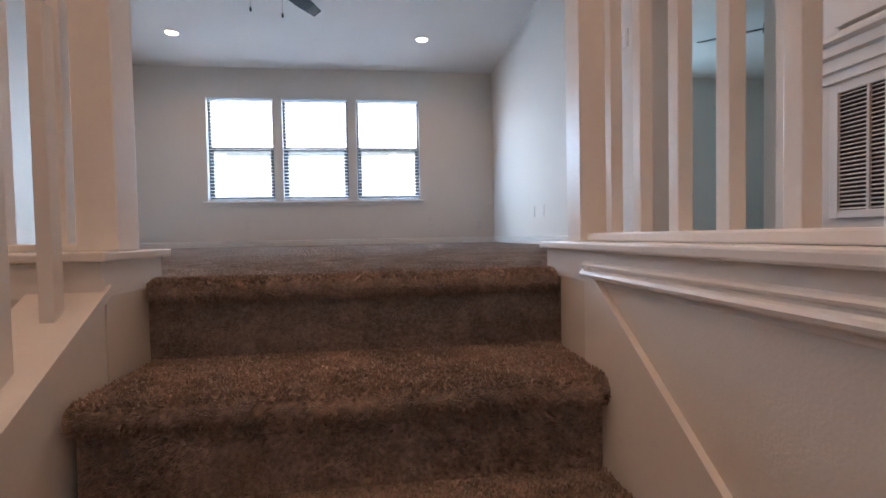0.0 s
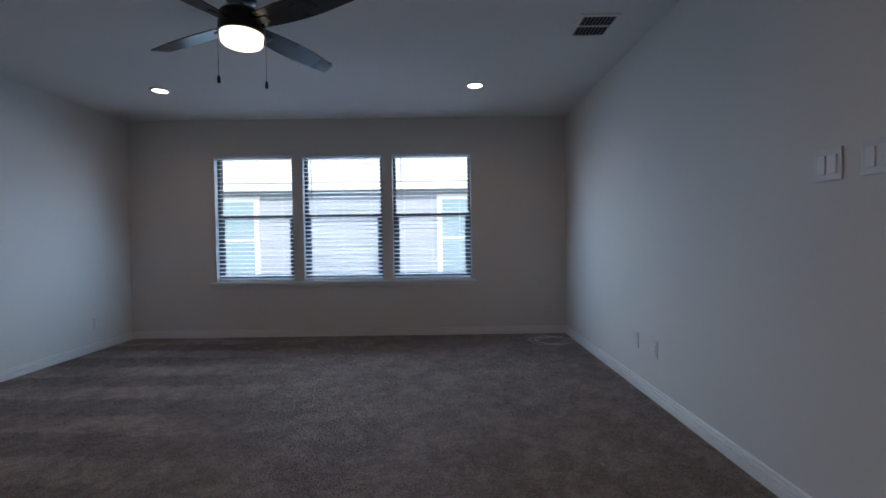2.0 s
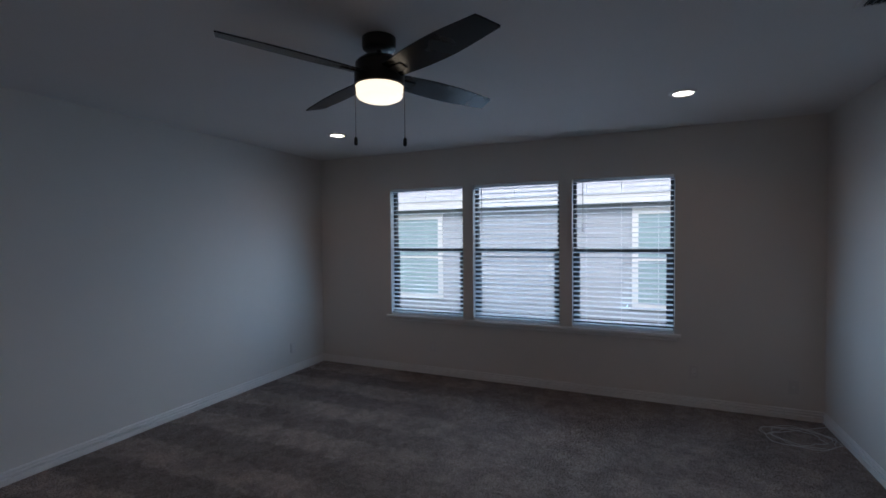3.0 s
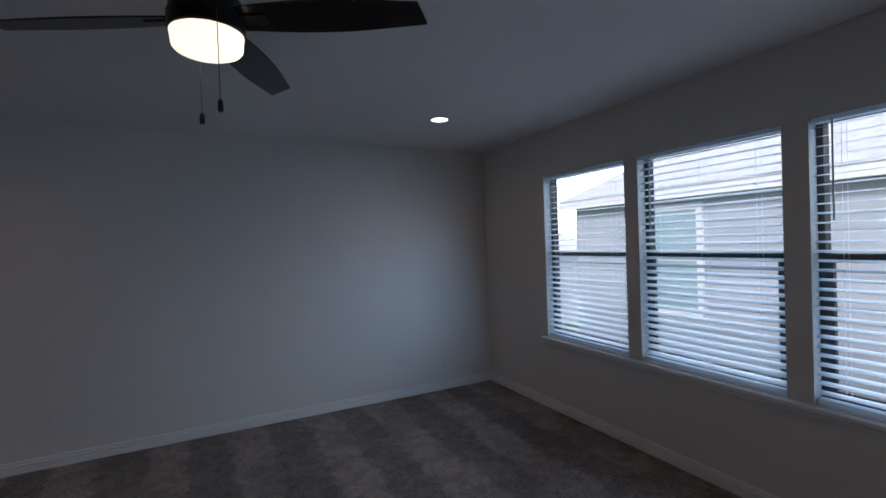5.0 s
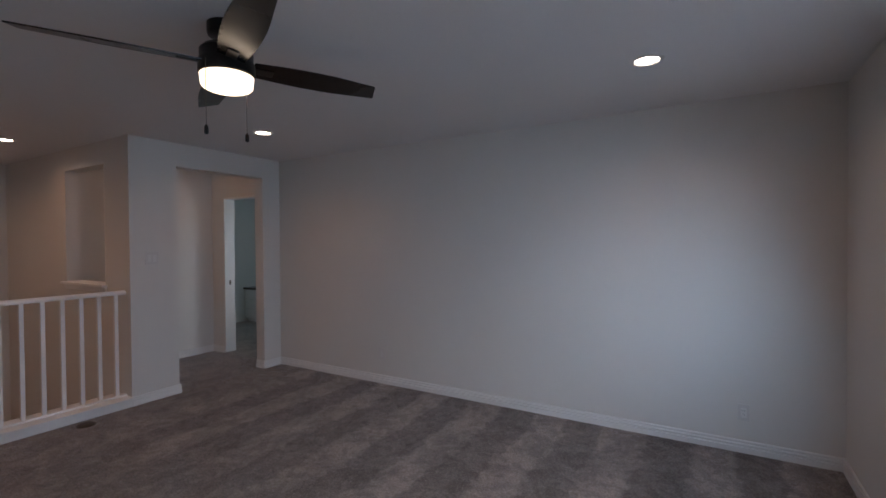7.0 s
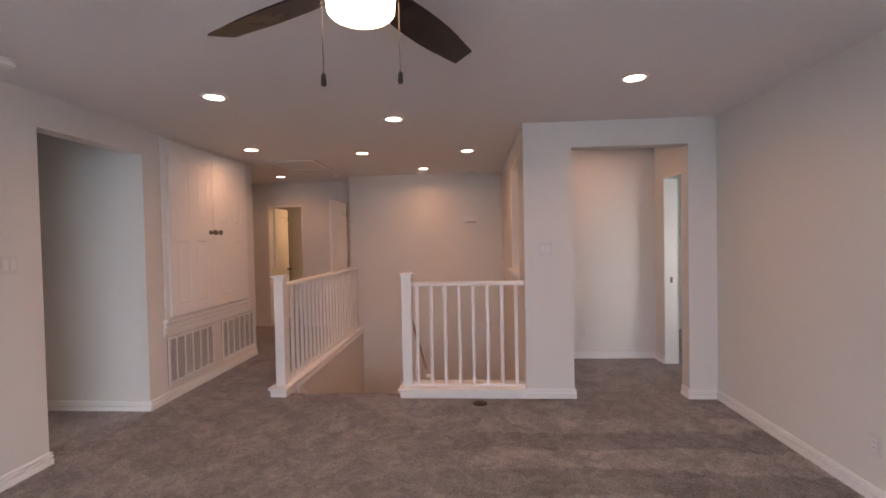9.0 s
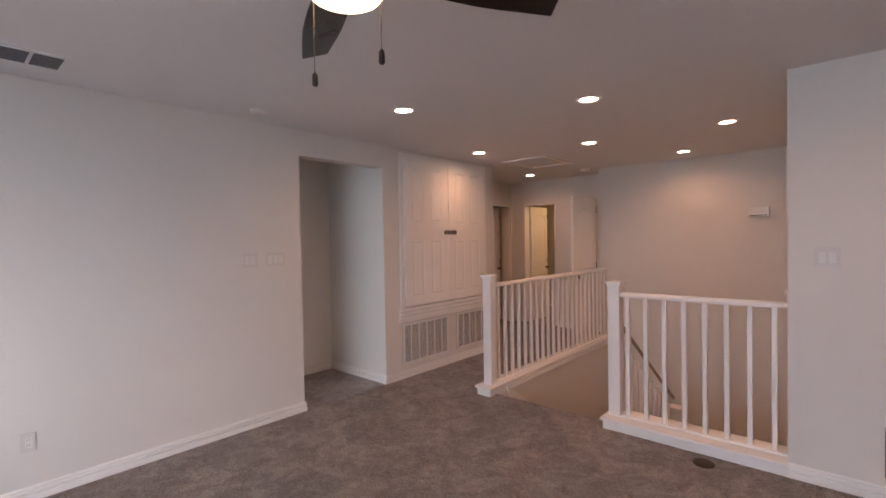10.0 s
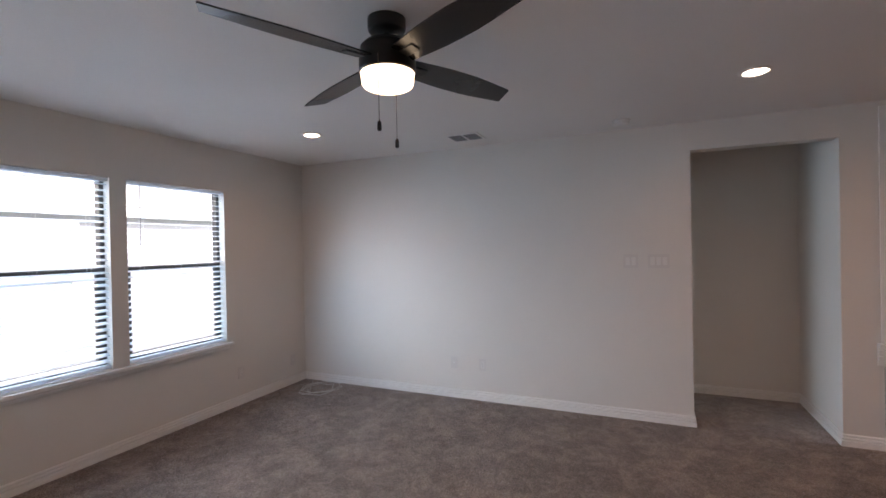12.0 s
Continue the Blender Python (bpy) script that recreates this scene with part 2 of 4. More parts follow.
def tube(points, radius, bm=None, steps=8):
    bm = bm or bmesh.new()
    rings = []
    for i, p in enumerate(points):
        p = Vector(p)
        d = (Vector(points[min(i + 1, len(points) - 1)]) - Vector(points[max(i - 1, 0)])).normalized()
        u = d.orthogonal().normalized()
        if abs(d.z) < 0.9:
            u = Vector((0, 0, 1)).cross(d).normalized()
        v = d.cross(u)
        rings.append([bm.verts.new(p + radius * (math.cos(2 * math.pi * k / steps) * u + math.sin(2 * math.pi * k / steps) * v)) for k in range(steps)])
    for a, b in zip(rings, rings[1:]):
        for k in range(steps):
            bm.faces.new((a[k], a[(k + 1) % steps], b[(k + 1) % steps], b[k]))
    bm.faces.new(rings[0])
    bm.faces.new(rings[-1])
    return bm


def wall(name, axis, at, thick, u0, u1, z0, z1, holes=(), mat=None, turn=None):
    """A wall whose room face lies at 'at' on the axis, with openings (u0, u1, z0, z1) cut through."""
    us = sorted({u0, u1, *[v for h in holes for v in h[:2]]})
    zs = sorted({z0, z1, *[v for h in holes for v in h[2:]]})
    us, zs = [u for u in us if u0 <= u <= u1], [z for z in zs if z0 <= z <= z1]
    solid = {}
    for i in range(len(us) - 1):
        for j in range(len(zs) - 1):
            cu, cz = (us[i] + us[i + 1]) / 2, (zs[j] + zs[j + 1]) / 2
            solid[i, j] = not any(h[0] < cu < h[1] and h[2] < cz < h[3] for h in holes)
    bm, made = bmesh.new(), {}

    def v(i, j, d):
        if (i, j, d) not in made:
            w = at + d * thick
            made[i, j, d] = bm.verts.new((us[i], w, zs[j]) if axis == "y" else (w, us[i], zs[j]))
        return made[i, j, d]
    for (i, j), s in solid.items():
        if not s:
            continue
        for d in (0, 1):
            bm.faces.new((v(i, j, d), v(i + 1, j, d), v(i + 1, j + 1, d), v(i, j + 1, d)))
        for di, dj, a, b in ((-1, 0, (i, j), (i, j + 1)), (1, 0, (i + 1, j), (i + 1, j + 1)), (0, -1, (i, j), (i + 1, j)), (0, 1, (i, j + 1), (i + 1, j + 1))):
            if not solid.get((i + di, j + dj), False):
                bm.faces.new((v(*a, 0), v(*b, 0), v(*b, 1), v(*a, 1)))
    ob = link_mesh(name, bm, mat or WALL)
    if turn:
        ob.matrix_basis = turn
    return tagged(ob, kind="structure")


BASE_PROFILE = [(0, -0.012), (0.016, -0.012), (0.016, 0.028), (0.014, 0.031), (0.002, 0.032), (0.002, 0.040), (0.014, 0.042), (0.015, 0.047), (0.013, 0.053), (0.002, 0.055), (0.002, 0.063), (0.010, 0.065), (0.010, 0.071), (0.006, 0.076), (0, 0.079)]


def baseboard(p0, p1, side):
    return tagged(link_mesh("baseboard", extrude(BASE_PROFILE, (*p0, 0), (*p1, 0), (*side, 0)), TRIM), "white painted baseboard along the carpet", "baseboard", kind="structure")


# ---- the place: plan ----
XW, XE, YN, H = -3.284, 1.635, 5.228, 2.44
WINS = [(-2.315, -1.438), (-1.323, -0.434), (-0.314, 0.565)]
WZ0, WZ1 = 0.622, 2.036
T = 0.14
YS = -2.95

wall("wall_north", "y", YN, T, XW - T, 6.2, -3.2, H, [(a, b, WZ0, WZ1) for a, b in WINS] + [(2.9, 4.3, 0.8, 2.0)])
wall("wall_west", "x", XW, -T, -0.02, YN, 0, H)
# east wall of the loft, the vestibule opening, and the closet front
wall("wall_east", "x", XE, T, -1.585, YN, 0, H, [(0.344, 1.286, -0.1, 2.215)])

# south side: column beside the stairwell, header and jamb of the hall opening
wall("wall_south", "y", 0.0, -T, XW, -1.636, 0, H, [(-3.047, -2.058, -0.1, 2.212)])
wall("wall_stairwell_west", "x", -1.636, -0.13, YS, -T, -3.0, H, [(-1.30, -0.46, 1.05, 2.22)])
wall("wall_stairwell_south", "y", YS, -T, -1.766, 0.75, -3.0, H)
wall("wall_hall_south", "y", -1.35, -T, XW, -1.766, 0, H)
wall("wall_hall_west", "x", XW, -T, -1.49, -0.02, 0, H, [(-1.10, -0.34, -0.1, 2.06)])
# room beyond the hall door
wall("wall_bath_west", "x", -5.9, -T, -3.0, 0.6, 0, H)
wall("wall_bath_north", "y", 0.6, T, -6.04, XW - T, 0, H, [(-5.2, -4.2, 0.9, 2.0)])
wall("wall_bath_south", "y", -3.0, -T, -6.04, XW, 0, H)
wall("wall_bath_east", "x", XW, -T, -3.0, -1.49, 0, H)
# vestibule and the bedroom behind it
wall("wall_vestibule_south", "y", 0.344, -T, XE + T, 3.1, 0, H)
wall("wall_vestibule_east", "x", 2.59, T, 0.344, 1.286, 0, H)
wall("wall_vestibule_north", "y", 1.286, T, XE + T, 6.06, 0, H, [(1.90, 2.58, -0.1, 2.06)])
wall("wall_bedroom_east", "x", 6.06, T, 1.286, YN, 0, H)
# back of the closet and the far end of the hall
wall("wall_closet_end", "y", -1.585, T, XE + T, 2.56, 0, H)
wall("wall_hall_east", "x", 2.56, T, -3.59, -1.445, 0, H, [(-3.40, -2.74, -0.1, 2.05)])
wall("wall_hall_end", "y", -3.45, -T, 0.61, 2.56, 0, H, [(1.70, 2.30, -0.1, 2.05)])
wall("wall_closet_back", "x", 2.56, T, -1.445, 0.2, 0, H)
# rooms behind the far doors
wall("wall_far_south", "y", -5.4, -T, -0.2, 5.0, 0, H)
wall("wall_far_east", "x", 5.0, T, -5.4, -1.445, 0, H)
wall("wall_far_west", "x", -0.2, -T, -5.4, -3.2, 0, H)
wall("wall_far_north", "y", -1.445, T, 2.7, 5.0, 0, H)
wall("wall_far_divide", "y", -3.45, -T, 2.7, 5.0, 0, H)
# a short return wall behind the open door
wall("wall_corner", "x", 0.75, -T, -3.45, YS - T, 0, H)

# floor: one sheet of carpet with the stairwell left open
bm = bmesh.new()
for x0, x1, y0, y1 in ((XW - 0.2, 6.2, -0.07, YN + 0.05), (0.60, 6.2, -5.5, -0.07), (-6.1, -1.7, -3.2, -0.07), (-6.1, XW - 0.2, -0.07, 0.75), (-0.3, 0.60, -5.5, -3.0)):
    if y1 - y0 > 0.05:
        add_box(bm, x0, x1, y0, y1, -0.30, -0.008)
tagged(link_mesh("floor", bm, CARPET), "taupe cut-pile carpet with vacuum tracks", "carpet", kind="structure")
tagged(link_mesh("ceiling", box(-6.2, 6.3, -5.6, YN + T, H, H + 0.2), CEIL), "flat white painted ceiling", "ceiling", kind="structure")
tagged(link_mesh("floor_below", box(-6, 6, -5, YN + T, -3.25, -3.0), STAIR_CARPET), kind="structure")
wall("wall_stairwell_east", "x", 0.575, 0.16, YS, -0.10, -3.0, 0.0)
wall("wall_stairwell_north", "y", -0.24, 0.2, -1.636, -0.493, -3.0, -0.02)

for p0, p1, s in (((XW, YN), (XE, YN), (0, -1)), ((XW, 0), (XW, YN), (1, 0)), ((XE, 1.286), (XE, YN), (-1, 0)), ((XE, -1.585), (XE, 0.344), (-1, 0)),
                  ((XE - 0.016, 0.344), (2.59, 0.344), (0, 1)), ((2.59, 0.344), (2.59, 1.286), (-1, 0)), ((XE - 0.016, 1.286), (1.9, 1.286), (0, -1)),
                  ((XW, 0), (-3.031, 0), (0, 1)), ((-3.047, -T), (-3.047, 0.0), (1, 0)), ((-2.074, 0), (-1.636, 0), (0, 1)), ((-2.058, -T), (-2.058, 0.0), (-1, 0)),
                  ((XW, -1.35), (-1.766, -1.35), (0, 1)), ((XW, -1.35), (XW, -1.105), (1, 0)), ((XW, -0.335), (XW, -T), (1, 0)),
                  ((XE, -1.585), (2.56, -1.585), (0, -1)), ((2.56, -2.72), (2.56, -1.585), (-1, 0)),
                  ((0.75, -3.45), (1.68, -3.45), (0, 1)), ((2.9, YN), (6.0, YN), (0, -1)), ((6.06, 1.5), (6.06, 5.2), (-1, 0)),
                  ((-5.9, -3.0), (-5.9, 0.6), (1, 0))):
    baseboard(p0, p1, s)


# ---- windows, sills, blinds ----
def window(index, x0, x1):
    y, zm = YN + 0.075, (WZ0 + WZ1) / 2 + 0.02
    w = thing(f"window_{index}", (x0 + x1) / 2, y, WZ0, "single-hung window with dark bronze frame", "window")
    w["kind"] = "structure"
    h, top = (x1 - x0) / 2, WZ1 - WZ0
    m = zm - WZ0
    bm = bmesh.new()
    for b in ((-h, -h + 0.03, 0, top), (h - 0.03, h, 0, top), (-h + 0.03, h - 0.03, top - 0.022, top), (-h + 0.03, h - 0.03, 0, 0.04)):
        add_box(bm, b[0], b[1], -0.005, 0.055, b[2], b[3], 0.004)
    part("window_frame", bm, FRAME, w)
    bm = bmesh.new()
    add_box(bm, -h + 0.03, h - 0.03, -0.012, 0.03, m - 0.022, m + 0.022, 0.004)
    add_box(bm, -0.03, 0.03, -0.024, -0.011, m + 0.0, m + 0.018, 0.003)
    part("meeting_rail", bm, FRAME, w)
    bm = bmesh.new()
    for b in ((-h + 0.03, -h + 0.062, 0.04, m - 0.022), (h - 0.062, h - 0.03, 0.04, m - 0.022), (-h + 0.062, h - 0.062, 0.04, 0.075)):
        add_box(bm, b[0], b[1], -0.008, 0.022, b[2], b[3], 0.003)
    part("lower_sash", bm, FRAME, w)
    for z0, z1, yy in ((0.05, m - 0.02, 0.008), (m + 0.02, top - 0.028, 0.03)):
        p = part("pane", box(-h + 0.028, h - 0.028, yy, yy + 0.004, z0, z1), GLASS, w)
        p.visible_shadow = False
    return w


def sill():
    s = thing("window_sill", (WINS[0][0] + WINS[2][1]) / 2, YN, WZ0, "white painted wood stool and apron below three windows", "sill")
    s["kind"] = "structure"
    a, b = WINS[0][0] - 0.05 - s.location.x, WINS[2][1] + 0.05 - s.location.x
    part("stool", box(a, b, -0.045, -0.002, -0.026, 0.0, 0.006), TRIM, s)
    part("apron", extrude([(0, -0.062), (0.008, -0.062), (0.012, -0.05), (0.010, -0.042), (0.018, -0.033), (0.022, -0.026), (0, -0.026)], (a + 0.03, 0, 0), (b - 0.03, 0, 0), (0, -1, 0)), TRIM, s)
    for x0, x1 in WINS:
        part("inner_ledge", box(x0 - s.location.x + 0.001, x1 - s.location.x - 0.001, -0.002, 0.068, -0.004, 0.006, 0.002), TRIM, s)
    return s


def blind(x0, x1, drop=0.0, tilt=12.0):
    """A two-inch horizontal blind, let down, slats open."""
    w = x1 - x0 - 0.016
    z1 = WZ1 - 0.004
    bl = thing("window_blind", (x0 + x1) / 2, YN + 0.032, WZ0 + 0.006, "white two-inch slat blind let down with slats open", "blind", "blinds in the loft windows")
    hz = z1 - bl.location.z
    part("headrail", box(-w / 2, w / 2, -0.028, 0.026, hz - 0.024, hz, 0.003), SLAT, bl)
    part("bottom_rail", box(-w / 2, w / 2, -0.025, 0.025, 0.008 + drop, 0.03 + drop, 0.004), SLAT, bl)
    n = 29
    bm = bmesh.new()
    prof = [(-0.025, 0.0), (-0.012, 0.0022), (0.0, 0.003), (0.012, 0.0022), (0.025, 0.0), (0.012, -0.0006), (0.0, 0.0002), (-0.012, -0.0006)]
    extrude(prof, (-w / 2, 0, 0), (w / 2, 0, 0), (0, 1, 0), bm=bm)
    first = part("slat", bm, SLAT, bl)
    lo, hi = 0.058 + drop, hz - 0.045
    for k in range(n):
        r = random.uniform(-1.5, 1.5)
        m = pose(random.uniform(-0.001, 0.001), 0, lo + (hi - lo) * k / (n - 1), tilt + r, random.uniform(-0.12, 0.12), 0)
        if k == 0:
            first.matrix_basis = m
        else:
            share("slat", first, bl, m)
    for x in (-w / 2 + 0.12, 0.0, w / 2 - 0.12):
        bm = bmesh.new()
        for y in (-0.026, 0.026):
            tube([(x, y, 0.02 + drop), (x, y, hz - 0.04)], 0.0009, bm, 5)
        part("ladder_cord", bm, SLAT, bl)
    part("tilt_wand", tube([(-w / 2 + 0.09, -0.036, hz - 0.02), (-w / 2 + 0.09, -0.038, hz - 0.5)], 0.0045, None, 6), material("grey_wand", (0.35, 0.36, 0.38), 0.3, vary=0.05), bl, "clear grey plastic wand")
    return bl


for i, (a, b) in enumerate(WINS):
    window(i + 1, a, b)
    blind(a, b, 0.0, SLAT_TILT + (8.0 if i == 1 else 0.0))
sill()


# ---- stairs ----
RISE, TREAD, NOSE, SX = 0.203, 0.30, -0.105, 0.524
stairs = thing("staircase", 0.042, NOSE, 0, "carpeted stairs with rounded nosings, taupe pile", "stairs")


def step_mesh(width, tread, rise):
    """One carpeted step: rounded nosing, tread behind it and riser below."""
    r = 0.03
    prof = [(tread + 0.03, 0.0)]
    prof += [(r - r * math.sin(a), -r + r * math.cos(a)) for a in [math.pi * k / 10 for k in range(11)]]
    prof += [(0.035, -2 * r), (0.038, -2 * r - 0.006), (0.038, -rise - 0.02), (tread + 0.03, -rise - 0.02)]
    bm = bmesh.new()
    n = 60
    rings = []
    for k in range(n + 1):
        x = -width + 2 * width * k / n
        ring = []
        for i, (o, u) in enumerate(prof):
            j = noise.noise(Vector((x * 23, o * 40, u * 40))) * 0.0028 if i < len(prof) - 2 else 0
            ring.append(bm.verts.new((x, o + (j if i else 0), u + (j if u > -0.07 else 0))))
        rings.append(ring)
    m = len(prof)
    for a, b in zip(rings, rings[1:]):
        for i in range(m):
            bm.faces.new((a[i], a[(i + 1) % m], b[(i + 1) % m], b[i]))
    bm.faces.new(rings[0])
    bm.faces.new(rings[-1])
    return bm


part("step", step_mesh(SX, 0.012, RISE), STAIR_CARPET, stairs, smooth=True)
first_step = part("step", step_mesh(SX, TREAD, RISE), STAIR_CARPET, stairs, smooth=True)
first_step.matrix_basis = pose(0, -TREAD, -RISE)
for k in range(2, 7):
    share("step", first_step, stairs, pose(0, -TREAD * k, -RISE * k))
LAND_Z = -RISE * 7
LAND_Y = NOSE - TREAD * 6 + 0.03
tagged(link_mesh("stair_landing", box(-1.636, 0.575, YS, LAND_Y, LAND_Z - 0.2, LAND_Z), STAIR_CARPET), "carpeted stair landing", "landing", kind="structure")
lower = thing("lower_flight", -1.11, LAND_Y, LAND_Z, "carpeted lower stair flight", "stairs")
for k in range(7):
    share("step", first_step, lower, pose(0, TREAD * k, -RISE * k - 0.001, 0, 0, 180))


def skirt(x0, x1, lift, side):
    """A sloping skirt board beside the steps."""
    bm = bmesh.new()
    y0, y1 = NOSE - 0.18, LAND_Y
    z = lambda y: (y - NOSE) / TREAD * RISE + lift
    pts = [(y0, z(y0)), (y1, z(y1)), (y1, z(y1) - 0.45), (y0, z(y0) - 0.45)]
    a = [bm.verts.new((x0, y, zz)) for y, zz in pts]
    b = [bm.verts.new((x1, y, zz)) for y, zz in pts]
    for i in range(4):
        bm.faces.new((a[i], a[(i + 1) % 4], b[(i + 1) % 4], b[i]))
    bm.faces.new(a)
    bm.faces.new(b)
    return bm


tagged(link_mesh("trim_skirt", skirt(0.560, 0.574, 0.15, 1), TRIM), "white sloping skirt board beside the stairs", "trim", kind="structure")


# ---- guard rails ----
def newel(parent, x, y, z0, z1):
    n = part("newel_post", box(x - 0.045, x + 0.045, y - 0.045, y + 0.045, z0, z1, 0.003), TRIM, parent)
    bm = box(x - 0.062, x + 0.062, y - 0.062, y + 0.062, z1 + 0.001, z1 + 0.02, 0.004)
    add_box(bm, x - 0.053, x + 0.053, y - 0.053, y + 0.053, z1 - 0.02, z1 + 0.001, 0.003)
    part("cap", bm, TRIM, n)
    return n


def curb(parent, x0, x1, y0, y1, side):
    """The painted curb that carries a guard rail: a box with an overhanging cap."""
    part("curb", box(x0, x1, y0, y1, -0.02, 0.055, 0.002), TRIM, parent)
    part("curb_cap", box(x0 - 0.018, x1 + 0.018, y0 - (0.018 if y1 - y0 < 1 else 0), y1 + 0.018, 0.0555, 0.076, 0.005), TRIM, parent)


def balusters(parent, start, end, n, z0, z1):
    d = (Vector(end) - Vector(start)) / n
    first = None
    for k in range(n):
        p = Vector(start) + d * (k + 0.5)
        m = pose(p.x, p.y, 0)
        if first is None:
            first = part("baluster", box(-0.0145, 0.0145, -0.0145, 0.0145, z0, z1, 0.002), TRIM, parent)
            first.matrix_basis = m
        else:
            share("baluster", first, parent, m)


RAIL = [(-0.03, 0.0), (0.03, 0.0), (0.034, 0.012), (0.03, 0.026), (0.018, 0.036), (-0.018, 0.036), (-0.03, 0.026), (-0.034, 0.012)]
NY = -0.11
rail_a = thing("guard_rail", 0.652, -0.115, 0, "white painted guard rail beside the stairwell and hall", "railing", "stairwell railings")
o = Vector(rail_a.location)
newel(rail_a, 0, 0, 0.0765, 1.10)
curb(rail_a, -0.079, 0.072, YS - o.y, 0.115, 1)
balusters(rail_a, (0, -0.075, 0), (0, YS + 0.01 - o.y, 0), 22, 0.0765, 1.003)
part("shoe_rail", box(-0.03, 0.03, YS + 0.005 - o.y, -0.0465, 0.0765, 0.097, 0.004), TRIM, rail_a)
part("top_rail", extrude(RAIL, (0, -0.046, 1.0), (0, YS + 0.002 - o.y, 1.0), (1, 0, 0)), TRIM, rail_a, smooth=True)
part("base_moulding", extrude([(0, 0.0), (0.010, 0.0), (0.016, 0.004), (0.018, 0.010), (0.015, 0.016), (0.009, 0.020), (0.009, 0.024), (0.013, 0.027), (0.014, 0.031), (0.011, 0.035), (0.004, 0.038), (0, 0.038)], (-0.0785, -0.15, -0.008), (-0.0785, YS + 0.01 - o.y, -0.008), (-1, 0, 0)), TRIM, rail_a)

rail_b = thing("guard_rail", -0.557, NY, 0, "short white painted guard rail above the stairwell", "railing", "stairwell railings")
newel(rail_b, 0, 0, 0.0765, 1.10)
part("curb", box(-1.078, 0.06, -0.135, 0.122, -0.02, 0.055, 0.002), TRIM, rail_b)
part("curb_cap", box(-1.077, 0.078, -0.153, 0.14, 0.0555, 0.076, 0.005), TRIM, rail_b)
balusters(rail_b, (-0.03, 0, 0), (-1.07, 0, 0), 8, 0.0765, 1.003)
part("shoe_rail", box(-1.077, -0.0465, -0.03, 0.03, 0.0765, 0.094, 0.004), TRIM, rail_b)
part("top_rail", extrude(RAIL, (-0.046, 0, 1.0), (-1.077, 0, 1.0), (0, 1, 0)), TRIM, rail_b, smooth=True)

rail_c = thing("stair_rail", -0.557, NY, 0, "stair balustrade with oak handrail beside the upper flight", "railing", "stairwell railings")
z_at = lambda y: (y - NOSE) / TREAD * RISE
y0, y1 = NOSE - 0.12, LAND_Y - 0.05
bm = bmesh.new()
for xa, xb, la, lb in ((-0.08, 0.06, -0.42, 0.062), (-0.09, 0.068, 0.063, 0.085)):
    v = [bm.verts.new((x, y - NY, z_at(y) + l)) for x in (xa, xb) for y in (y0, y1) for l in (la, lb)]
    for q in ((0, 1, 3, 2), (4, 6, 7, 5), (0, 4, 5, 1), (2, 3, 7, 6), (0, 2, 6, 4), (1, 5, 7, 3)):
        bm.faces.new([v[i] for i in q])
part("sloping_curb", bm, TRIM, rail_c)
first = None
for k in range(10):
    y = NOSE - 0.2 - 0.13 * k
    bm = box(-0.0145, 0.0145, -0.0145, 0.0145, 0.07, 0.70, 0.002)
    if first is None:
        first = part("baluster", bm, TRIM, rail_c)
        first.matrix_basis = pose(0, y - NY, z_at(y))
    else:
        bm.free()
        share("baluster", first, rail_c, pose(0, y - NY, z_at(y)))
part("handrail", tube([(0, -0.05, 0.80), (0, -0.75, 0.80 - 0.70 * RISE / TREAD), (0, -1.55, 0.80 - 1.5 * RISE / TREAD)], 0.015, None, 10), RAILWOOD, rail_c, "brown stained oak handrail", smooth=True)
newel(rail_c, 0, -1.66, LAND_Z, -0.36)


# ---- closet front with double doors and return-air grilles ----
def panel_door(parent, w, h, columns, rows, name="door_leaf", arch=False):
    """A moulded panel door: a slab with recessed fields and raised centres. Local x is the width, y towards the room."""
    leaf = part(name, box(0.0, w, -0.035, -0.009, 0, h, 0.002), TRIM, parent)
    st = 0.1 if w > 0.65 else 0.075
    cw = (w - st * (columns + 1)) / columns
    bm = bmesh.new()
    # stiles and rails stand proud of the fields, their inner edges sloping
    xs = [st * (i + 1) + cw * i for i in range(columns)]
    for i in range(columns + 1):
        a = 0 if i == 0 else xs[i - 1] + cw
        add_box(bm, a, a + st, -0.0095, 0.0, 0, h)
    for x in xs:
        z = 0
        for za, zb in rows:
            add_box(bm, x, x + cw, -0.0095, 0.0, z, za)
            z = zb
        add_box(bm, x, x + cw, -0.0095, 0.0, z, h)
    part("stile_and_rail", bm, TRIM, leaf)
    for x in xs:
        for za, zb in rows:
            bm = bmesh.new()
            rings = []
            for ix, iz, y in ((0.0, 0.0, -0.0002), (0.024, 0.008, -0.0065), (0.028, 0.016, -0.0065), (0.055, 0.030, -0.0008)):
                x0, x1, z0, z1 = x + ix, x + cw - ix, za + iz, zb - iz
                top = [(x0, z1), (x1, z1)]
                if arch and zb > h - 0.3:
                    top = [(x0 + (x1 - x0) * k / 10, z1 - 0.09 + 0.09 * math.sin(math.pi * (0.1 + 0.08 * k))) for k in range(11)]
                rings.append([bm.verts.new((px, y, pz)) for px, pz in [(x1, z0), (x0, z0)] + top])
            for ra, rb in zip(rings, rings[1:]):
                for k in range(len(ra)):
                    bm.faces.new((ra[k], ra[(k + 1) % len(ra)], rb[(k + 1) % len(rb)], rb[k]))
            bm.faces.new(rings[-1])
            part("raised_panel", bm, TRIM, leaf)
    return leaf


